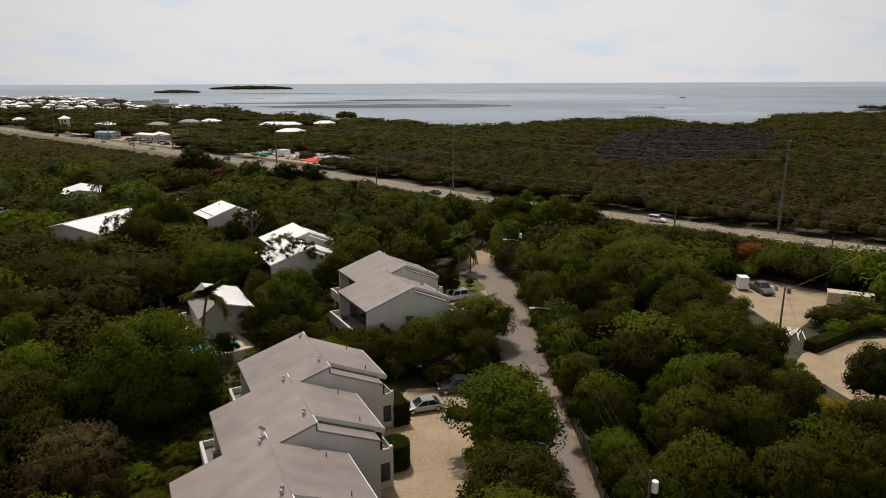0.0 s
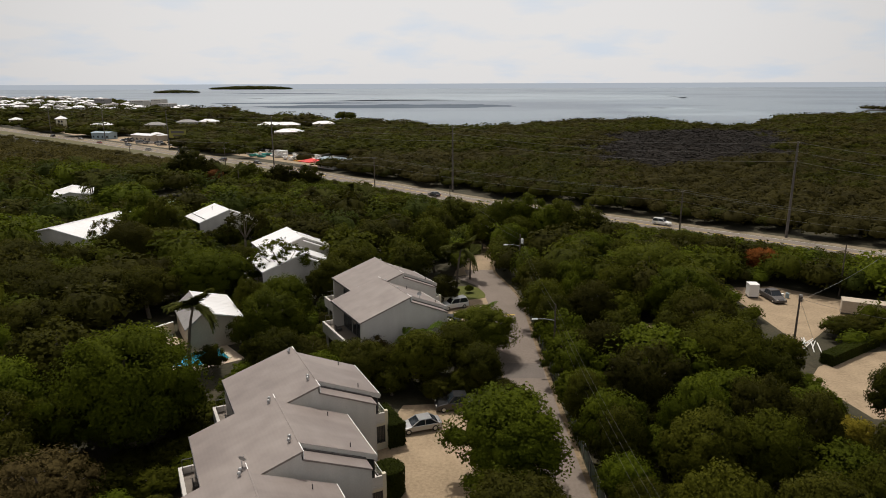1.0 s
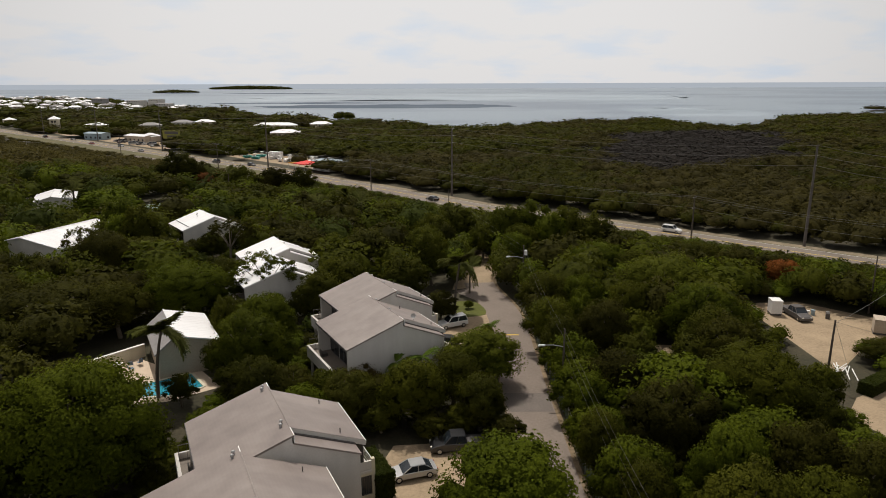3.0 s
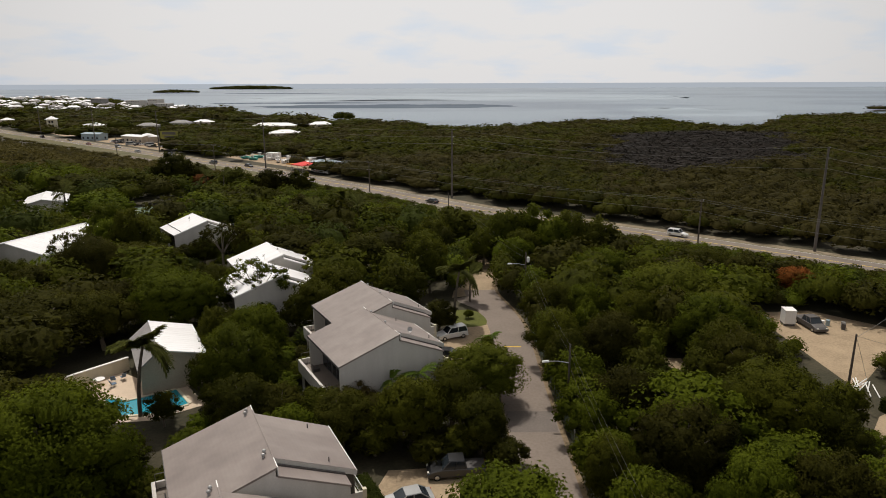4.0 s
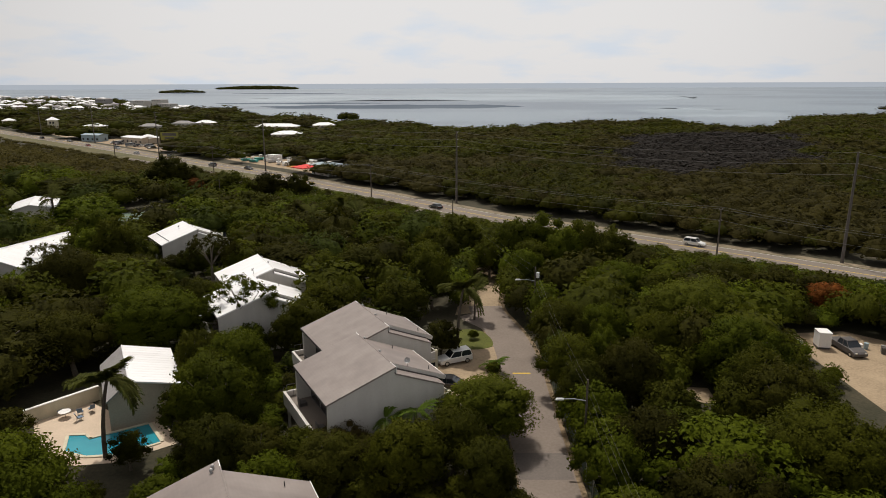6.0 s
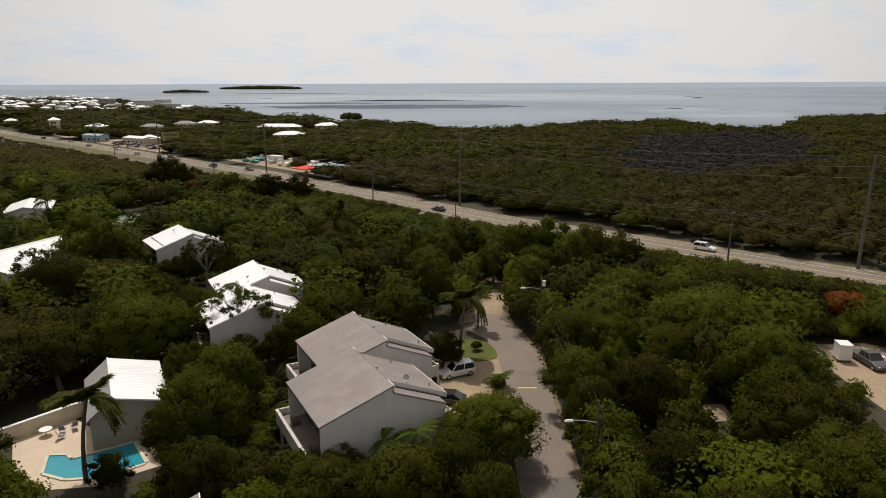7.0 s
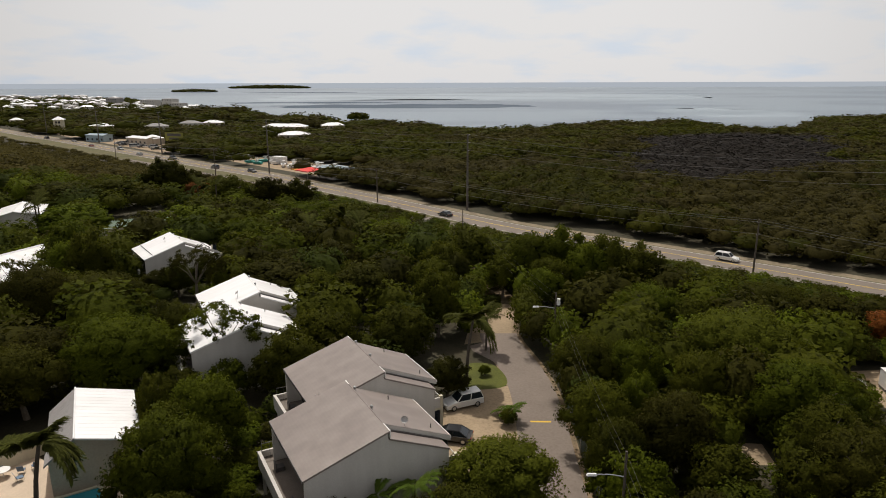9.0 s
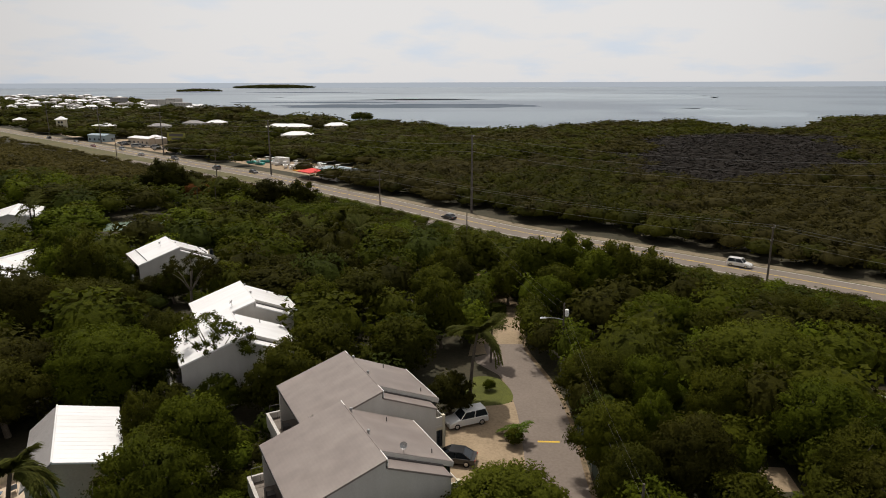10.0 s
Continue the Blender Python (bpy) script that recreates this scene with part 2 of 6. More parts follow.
def streaked(m, dark, stretch, amount, lines=0.0):
    """Adds stains that run with the slope or down the wall, in the thing's own axes, and faint course lines."""
    n, l = m.node_tree.nodes, m.node_tree.links
    b = n["Principled BSDF"]
    old = b.inputs["Base Color"].links[0].from_socket
    co, mp, t = n.new("ShaderNodeTexCoord"), n.new("ShaderNodeMapping"), n.new("ShaderNodeTexNoise")
    mp.inputs["Scale"].default_value = stretch
    t.inputs["Scale"].default_value, t.inputs["Detail"].default_value = 1.0, 5
    l.new(co.outputs["Object"], mp.inputs[0]); l.new(mp.outputs[0], t.inputs["Vector"])
    r = n.new("ShaderNodeMapRange")
    r.inputs[1].default_value, r.inputs[2].default_value, r.inputs[3].default_value, r.inputs[4].default_value = 0.42, 0.72, 0.0, amount
    l.new(t.outputs[0], r.inputs[0])
    x = n.new("ShaderNodeMix"); x.data_type = "RGBA"
    x.inputs[7].default_value = (*dark, 1)
    l.new(r.outputs[0], x.inputs[0]); l.new(old, x.inputs[6])
    last = x.outputs[2]
    if lines:
        w = n.new("ShaderNodeTexWave")
        w.bands_direction = "Y"
        w.inputs["Scale"].default_value, w.inputs["Distortion"].default_value = 1.1, 0.4
        l.new(co.outputs["Object"], w.inputs["Vector"])
        r2 = n.new("ShaderNodeMapRange")
        r2.inputs[3].default_value, r2.inputs[4].default_value = 1 - lines, 1 + lines
        l.new(w.outputs["Fac"], r2.inputs[0])
        h = n.new("ShaderNodeHueSaturation")
        l.new(r2.outputs[0], h.inputs["Value"]); l.new(last, h.inputs["Color"])
        last = h.outputs[0]
    l.new(last, b.inputs["Base Color"])


streaked(M_ROOF, (0.15, 0.122, 0.115), (0.5, 0.10, 0.10), 0.40, 0.012)
streaked(M_STUCCO, (0.34, 0.31, 0.27), (0.9, 0.9, 0.10), 0.2)
streaked(M_CREAM, (0.36, 0.32, 0.24), (0.9, 0.9, 0.12), 0.3)
streaked(M_WHITEROOF, (0.62, 0.59, 0.57), (0.7, 0.12, 0.12), 0.35)

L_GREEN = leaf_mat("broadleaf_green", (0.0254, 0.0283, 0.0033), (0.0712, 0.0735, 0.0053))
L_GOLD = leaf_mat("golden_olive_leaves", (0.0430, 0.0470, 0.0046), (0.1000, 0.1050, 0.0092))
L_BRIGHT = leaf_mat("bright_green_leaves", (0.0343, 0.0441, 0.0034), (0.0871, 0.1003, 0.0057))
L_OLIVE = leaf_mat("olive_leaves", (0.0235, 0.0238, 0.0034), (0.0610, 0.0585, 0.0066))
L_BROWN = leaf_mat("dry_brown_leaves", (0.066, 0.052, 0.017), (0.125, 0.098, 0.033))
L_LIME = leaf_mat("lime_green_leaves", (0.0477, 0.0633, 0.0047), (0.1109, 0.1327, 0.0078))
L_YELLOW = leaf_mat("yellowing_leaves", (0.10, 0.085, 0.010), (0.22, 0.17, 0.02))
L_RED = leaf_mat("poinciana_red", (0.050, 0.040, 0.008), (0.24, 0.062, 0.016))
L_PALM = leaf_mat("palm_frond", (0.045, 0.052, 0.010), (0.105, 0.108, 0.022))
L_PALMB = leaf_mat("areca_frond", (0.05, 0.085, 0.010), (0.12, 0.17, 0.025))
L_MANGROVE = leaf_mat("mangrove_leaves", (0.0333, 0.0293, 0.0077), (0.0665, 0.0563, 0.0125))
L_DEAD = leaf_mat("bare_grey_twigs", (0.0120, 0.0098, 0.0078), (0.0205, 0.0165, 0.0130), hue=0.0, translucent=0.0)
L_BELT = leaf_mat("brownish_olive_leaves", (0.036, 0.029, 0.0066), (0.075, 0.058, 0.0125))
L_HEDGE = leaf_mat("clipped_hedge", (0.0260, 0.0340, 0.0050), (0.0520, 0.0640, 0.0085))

# ---------------------------------------------------------------- mesh helpers


def part(name, bm, material, parent=None, label="", m=None, smooth=False):
    """Link a bmesh as one mesh object, under a thing or part if given."""
    me = bpy.data.meshes.new(name)
    bmesh.ops.recalc_face_normals(bm, faces=bm.faces)
    bm.to_mesh(me)
    bm.free()
    me.materials.append(material)
    if smooth:
        me.shade_smooth()
    ob = new(name, me)
    ob.parent = parent
    if m is not None:
        ob.matrix_basis = m
    if label:
        ob["label"] = label
    return ob


def thing(name, m, label, category, group="", kind=""):
    return tagged(place(new(name), m), label, category, group, kind)


def place(ob, m):
    ob.matrix_basis = m
    return ob


def box(bm, x0, x1, y0, y1, z0, z1):
    v = [bm.verts.new(c) for c in ((x0, y0, z0), (x1, y0, z0), (x1, y1, z0), (x0, y1, z0), (x0, y0, z1), (x1, y0, z1), (x1, y1, z1), (x0, y1, z1))]
    for f in ((3, 2, 1, 0), (4, 5, 6, 7), (0, 1, 5, 4), (1, 2, 6, 5), (2, 3, 7, 6), (3, 0, 4, 7)):
        bm.faces.new([v[i] for i in f])
    return bm


def prism(bm, lower, upper):
    """A solid between two polygons with as many corners."""
    a, b = [bm.verts.new(c) for c in lower], [bm.verts.new(c) for c in upper]
    bm.faces.new(a[::-1]); bm.faces.new(b)
    k = len(a)
    for i in range(k):
        bm.faces.new((a[i], a[(i + 1) % k], b[(i + 1) % k], b[i]))
    return bm


def tube(bm, p0, p1, r0, r1=None, n=8, cap=True):
    p0, p1 = Vector(p0), Vector(p1)
    r1 = r0 if r1 is None else r1
    q = (p1 - p0).to_track_quat("Z", "Y")
    rings = []
    for p, r in ((p0, r0), (p1, r1)):
        rings.append([bm.verts.new(p + q @ Vector((r * math.cos(2 * math.pi * i / n), r * math.sin(2 * math.pi * i / n), 0))) for i in range(n)])
    for i in range(n):
        bm.faces.new((rings[0][i], rings[0][(i + 1) % n], rings[1][(i + 1) % n], rings[1][i]))
    if cap:
        bm.faces.new(rings[0][::-1]); bm.faces.new(rings[1])
    return bm


def B():
    return bmesh.new()


def bx(*a):
    return box(bmesh.new(), *a)


def strip(points, half_left, half_right, z):
    """A flat band along a line of points, as a bmesh."""
    bm = bmesh.new()
    pts = [Vector((p[0], p[1], 0)) for p in points]
    rows = []
    for i, p in enumerate(pts):
        d = (pts[min(i + 1, len(pts) - 1)] - pts[max(i - 1, 0)]).normalized()
        nrm = Vector((-d.y, d.x, 0))
        a, b = p + nrm * half_left, p - nrm * half_right
        rows.append((bm.verts.new((a.x, a.y, z)), bm.verts.new((b.x, b.y, z))))
    for r, s in zip(rows, rows[1:]):
        bm.faces.new((r[0], r[1], s[1], s[0]))
    return bm


def sheet(points, z):
    bm = bmesh.new()
    bm.faces.new([bm.verts.new((x, y, z)) for x, y in points])
    bmesh.ops.triangulate(bm, faces=bm.faces)
    return bm


def smooth_line(points, n=6):
    """Catmull-Rom through the points."""
    p = [Vector((a[0], a[1])) for a in points]
    p = [2 * p[0] - p[1]] + p + [2 * p[-1] - p[-2]]
    line = []
    for i in range(1, len(p) - 2):
        for k in range(n):
            t = k / n
            line.append(0.5 * (2 * p[i] + (p[i + 1] - p[i - 1]) * t + (2 * p[i - 1] - 5 * p[i] + 4 * p[i + 1] - p[i + 2]) * t * t + (3 * p[i] - p[i - 1] - 3 * p[i + 1] + p[i + 2]) * t ** 3))
    return [tuple(q) for q in line] + [tuple(p[-2])]


# ---------------------------------------------------------------- land, sea, roads
COAST = [(-1500, 2000), (-1160, 1950), (-760, 1530), (-540, 1200), (-421, 1040), (-287, 895), (-194, 720), (-134, 660), (-102, 600), (-58, 600), (-5, 530), (21, 512),
         (59, 540), (102, 590), (195, 620), (208, 505), (255, 540), (320, 640), (420, 705), (520, 720), (610, 745), (700, 790), (548, 872), (572, 905), (760, 985), (1500, 1000)]
LAND = COAST + [(1500, -200), (-1500, -200)]
ground = part("ground", sheet(LAND, 0.0), M_SOIL)
tagged(ground, "brown leaf-littered coral ground under the trees", "ground", kind="structure")


def sea_material(name="sea_water", deep=(0.04, 0.075, 0.12), pale_=(0.112, 0.158, 0.20), rough=0.30, spec=0.5):
    m = bpy.data.materials.new(name)
    m.use_nodes = True
    n, l = m.node_tree.nodes, m.node_tree.links
    b = n["Principled BSDF"]
    b.inputs["Roughness"].default_value, b.inputs["Specular IOR Level"].default_value = rough, spec
    geo = n.new("ShaderNodeNewGeometry")
    mp = n.new("ShaderNodeMapping"); mp.inputs["Scale"].default_value = (0.0024, 0.0042, 1)
    l.new(geo.outputs["Position"], mp.inputs[0])
    t = n.new("ShaderNodeTexNoise"); t.inputs["Scale"].default_value, t.inputs["Detail"].default_value = 1.0, 4
    l.new(mp.outputs[0], t.inputs["Vector"])
    cr_ = n.new("ShaderNodeValToRGB")
    e = cr_.color_ramp.elements
    e[0].position, e[0].color = 0.42, (*deep, 1)
    e[1].position, e[1].color = 0.52, (*pale_, 1)
    l.new(t.outputs[0], cr_.inputs[0]); l.new(cr_.outputs[0], b.inputs["Base Color"])
    w = n.new("ShaderNodeTexNoise"); w.inputs["Scale"].default_value, w.inputs["Detail"].default_value = 0.35, 3
    l.new(geo.outputs["Position"], w.inputs["Vector"])
    bp = n.new("ShaderNodeBump"); bp.inputs["Strength"].default_value, bp.inputs["Distance"].default_value = 0.5, 0.8
    l.new(w.outputs[0], bp.inputs["Height"]); l.new(bp.outputs[0], b.inputs["Normal"])
    return m


sea = part("sea_water", sheet([(-9000, -600), (9000, -600), (9000, 9000), (-9000, 9000)], -0.7), sea_material())
tagged(sea, "calm grey-blue sea with darker patches", "sea", kind="structure")


def sea_patch(cx, cy, wx, wy, seed, material, label):
    """Ragged lens-shaped patch on the water, drawn out along the shore."""
    pts = []
    for i in range(72):
        a = 2 * math.pi * i / 72
        k = 1 + 0.55 * noise.noise(Vector((math.cos(a) * 2.2, math.sin(a) * 2.2, seed))) + 0.25 * noise.noise(Vector((math.cos(a) * 7, math.sin(a) * 7, seed)))
        pts.append((cx + math.cos(a) * wx * (0.7 + 0.3 * k), cy + math.sin(a) * wy * k))
    ob = part("water", sheet(pts, -0.69 + 0.004 * seed), material)
    return tagged(ob, label, "sea", kind="structure")


# dark streaks: shadow and dull reflection on the water, put into the base colour
M_DARK_STREAK = sea_material("dark_streak_water", (0.115, 0.138, 0.168), (0.145, 0.168, 0.20), 0.6, 0.0)
# pale patches: glint and glare on the water are painted as lighter colour
M_GLARE = sea_material("painted_glare_water", (0.16, 0.205, 0.245), (0.23, 0.28, 0.325), 0.42)
sea_patch(-95, 1130, 215, 92, 1, M_DARK_STREAK, "dark streak painted on the sea surface")
sea_patch(-640, 2700, 230, 110, 4, M_DARK_STREAK, "dark streak painted on the sea surface")
sea_patch(60, 1900, 620, 420, 5, M_GLARE, "pale patch painted for the glint out at sea")
sea_patch(-290, 1330, 170, 45, 2, M_DARK_STREAK, "dark streak painted on the sea surface")
sea_patch(330, 880, 85, 120, 3, M_GLARE, "pale rougher patch on the shallows, glare put into its colour")

LANE = smooth_line([(10.9, 20), (10.8, 45), (10.6, 60), (10.45, 75), (10.4, 90), (10.5, 103), (10.4, 110), (9.7, 116), (8.5, 121.5), (7.5, 126), (7.2, 130), (7.5, 134), (8.2, 142), (4, 158), (-4, 175), (-7, 190), (-8, 206)])
PAVED = [p for p in LANE if p[1] < 129.5]
lane = part("road", strip(PAVED, 2.75, 2.75, 0.02), M_ROAD)
tagged(lane, "narrow worn grey asphalt lane between trees", "road", kind="structure")
edge = part("pavement", strip(LANE, 2.9, 3.3, 0.01), M_EDGE)
tagged(edge, "sandy edge beside the lane", "verge", kind="structure")
mouth = part("road", sheet([(7.0, 117.6), (5.6, 119.8), (3.4, 122.6), (2.8, 124.4), (4.6, 125.6), (6.4, 124.0), (7.6, 119.5)], 0.016), M_ROAD)
tagged(mouth, "worn asphalt widening beside the grass island", "road", kind="structure")
patch = part("road", strip([(10.42, 80.0), (10.42, 84.6)], 2.6, 2.6, 0.025), M_PATCH)
tagged(patch, "darker asphalt patch across the lane", "road patch", kind="structure")
HWY = smooth_line([(190, 60), (110, 124), (77, 152), (60, 166.5), (38, 184.5), (13, 204.5), (-24, 244), (-41.5, 261.5), (-77, 299), (-109, 327), (-154, 368), (-198, 408), (-260, 464), (-353, 546), (-600, 770)])
highway = part("road", strip(HWY, 5.0, 4.2, 0.02), M_HIGHWAY)
tagged(highway, "long sunlit two-way highway through low woods", "road", kind="structure")
shoulder = part("pavement", strip(HWY, 9.0, 7.2, 0.01), M_GRAVEL)
tagged(shoulder, "pale sandy highway shoulder", "shoulder", kind="structure")
verge = part("ground", strip(HWY, 18.0, 4.6, 0.014), M_VERGE)
tagged(verge, "dry grass strip beside the highway", "grass verge", kind="structure")
frontage = part("road", strip(smooth_line([(14, 192), (0, 205), (-12, 217), (-30, 233), (-60, 262), (-100, 300), (-165, 357)]), 2.4, 2.4, 0.024), M_HIGHWAY)
tagged(frontage, "narrow service road beside the highway", "road", kind="structure")
LOTS = {
    "parking_sand": [(-7.5, 48), (7.9, 48), (7.9, 62), (5.5, 74), (-4.5, 73), (-6.5, 66)],
    "drive_sand": [(-1, 93), (7.8, 93), (8.0, 112), (2.5, 111), (-0.5, 106)],
    "yard_sand": [(45.5, 84), (50.5, 90), (50, 117), (60, 118), (72, 106), (70, 98), (58, 97), (53, 92)],
    "track_sand": [(45.5, 79), (49, 83.2), (57, 87.5), (66, 89), (62, 78), (53, 69), (47.5, 69.5), (46.5, 75)],
    "boat_yard": [(-112, 352), (-50, 292), (-36, 306), (-46, 330), (-84, 352), (-100, 366)],
    "car_yard": [(-240, 462), (-160, 388), (-150, 398), (-165, 425), (-205, 460), (-228, 480)],
    "corner_sand": [(2.2, 125), (4.9, 126), (5.2, 129), (9.2, 128.6), (9.9, 134), (10.4, 142.5), (6.8, 143), (4.8, 133), (2.6, 129)],
    "scrub_clearing": [(29.8, 95.2), (30.0, 99.4), (32.7, 99.2), (32.4, 95.4)],
    "scrub_gap": [(25.8, 84.8), (26.0, 88.2), (28.4, 88.0), (29.2, 85.0)],
    "tower_yard": [(-330, 555), (-270, 490), (-262, 500), (-300, 545)],
}
for key, pts in LOTS.items():
    lot = part("pavement", sheet(pts, 0.012), M_SAND)
    tagged(lot, "pale crushed-coral yard rutted by cars", "yard", kind="structure")
lawn = part("ground", sheet(smooth_line([(1.2, 112), (2.5, 118), (5.5, 118.4), (7.0, 116), (7.5, 113), (6.5, 111.4), (3, 110.8), (1.2, 112)], 5)[:-1], 0.035), M_GRASS)
tagged(lawn, "small rounded green lawn island beside the lane", "lawn", kind="structure")
bar = part("trim", bx(9.35, 11.65, 103.1, 103.4, 0.02, 0.03), M_YELLOW)
tagged(bar, "faded yellow bar painted across the lane", "road marking", kind="structure")
court = part("pavement", bx(-12, 12, -6, 6, 0.0, 0.03), M_COURT, m=pose(-83, 209, 0, 0, 0, 25))
tagged(court, "green tennis court among the trees", "tennis court", kind="structure")
for y0 in (-5.4, 0, 5.3):
    line = part("trim", bx(-10.5, 10.5, y0, y0 + 0.12, 0.03, 0.036), M_WHITEPAINT, m=pose(-83, 209, 0, 0, 0, 25))
    tagged(line, "white painted court line", "court line", kind="structure")
for off, w, mm in ((4.55, 0.16, M_WHITEPAINT), (-3.75, 0.16, M_WHITEPAINT), (0.25, 0.12, M_YELLOW), (-0.05, 0.12, M_YELLOW)):
    line = part("trim", strip(HWY, off + w / 2, -off + w / 2, 0.027), mm)
    tagged(line, "painted line along the highway", "road marking", kind="structure")

# ---------------------------------------------------------------- townhouses
RIDGE, SL, SR = 9.2, 0.32, 0.44


def rail(parent, p0, p1, height=1.0, material=None, bars=8, name="railing"):
    """Handrail with posts and thin bars between two points."""
    p0, p1 = Vector(p0), Vector(p1)
    bm = B()
    tube(bm, p0 + Vector((0, 0, height)), p1 + Vector((0, 0, height)), 0.035, n=6)
    tube(bm, p0 + Vector((0, 0, 0.1)), p1 + Vector((0, 0, 0.1)), 0.025, n=5)
    for i in range(bars + 1):
        q = p0.lerp(p1, i / bars)
        tube(bm, q, q + Vector((0, 0, height)), 0.03 if i in (0, bars) else 0.014, n=5)
    return part(name, bm, material or M_TRIM, parent)


def window(parent, x0, x1, y, z0, z1, axis="x", out=1):
    """Framed window on a wall face: axis x runs along local x at y; axis y runs along local y at x = y."""
    f = B()
    t, d = 0.07, 0.06

    def b(a0, a1, c0, c1, e0, e1, bm):
        if axis == "x":
            box(bm, a0, a1, y + out * min(e0, e1) if out > 0 else y - max(e0, e1), y + out * max(e0, e1) if out > 0 else y - min(e0, e1), c0, c1)
        else:
            box(bm, y + min(out * e0, out * e1), y + max(out * e0, out * e1), a0, a1, c0, c1)
    b(x0, x1, z0, z0 + t, 0.002, d, f); b(x0, x1, z1 - t, z1, 0.002, d, f)
    b(x0, x0 + t, z0 + t, z1 - t, 0.002, d, f); b(x1 - t, x1, z0 + t, z1 - t, 0.002, d, f)
    mid = (x0 + x1) / 2
    b(mid - t / 2, mid + t / 2, z0 + t, z1 - t, 0.002, d, f)
    fr = part("window", f, M_DARKTRIM, parent)
    g = B()
    b(x0 + t, mid - t / 2, z0 + t, z1 - t, 0.004, 0.025, g)
    part("pane", g, M_GLASS, fr)
    g = B()
    b(mid + t / 2, x1 - t, z0 + t, z1 - t, 0.004, 0.025, g)
    part("pane", g, M_GLASS, fr)
    return fr


def vent(parent, x, y, z):
    """Round turbine vent on a short neck."""
    bm = B()
    tube(bm, (x, y, z - 0.15), (x, y, z + 0.12), 0.09, n=8)
    bmesh.ops.create_uvsphere(bm, u_segments=10, v_segments=6, radius=0.155, matrix=Matrix.Translation((x, y, z + 0.22)))
    part("roof_vent", bm, M_GALV, parent, "round galvanised roof vent", smooth=True)


def pipe(parent, x, y, z, h=0.4):
    part("vent_pipe", tube(B(), (x, y, z - 0.1), (x, y, z + h), 0.05, n=7), M_DARKTRIM, parent)


def dish(parent, x, y, z, turn):
    """Satellite dish on a bent arm."""
    bm = B()
    tube(bm, (x, y, z - 0.1), (x, y, z + 0.55), 0.03, n=6)
    d = Vector((math.cos(turn), math.sin(turn), 0.55)).normalized()
    c = Vector((x, y, z + 0.62))
    q = d.to_track_quat("Z", "Y")
    rings = []
    for r, o in ((0.02, 0.0), (0.16, 0.03), (0.28, 0.085), (0.31, 0.11)):
        rings.append([bm.verts.new(c + q @ Vector((r * math.cos(2 * math.pi * i / 14), r * math.sin(2 * math.pi * i / 14), o))) for i in range(14)])
    for a, b_ in zip(rings, rings[1:]):
        for i in range(14):
            bm.faces.new((a[i], a[(i + 1) % 14], b_[(i + 1) % 14], b_[i]))
    tube(bm, c + q @ Vector((0, -0.22, 0.06)), c + q @ Vector((0, 0, 0.32)), 0.012, n=5)
    tube(bm, c + q @ Vector((0, 0, 0.29)), c + q @ Vector((0, 0, 0.36)), 0.035, n=6)
    part("satellite_dish", bm, M_GALV, parent, "grey satellite dish", smooth=True)


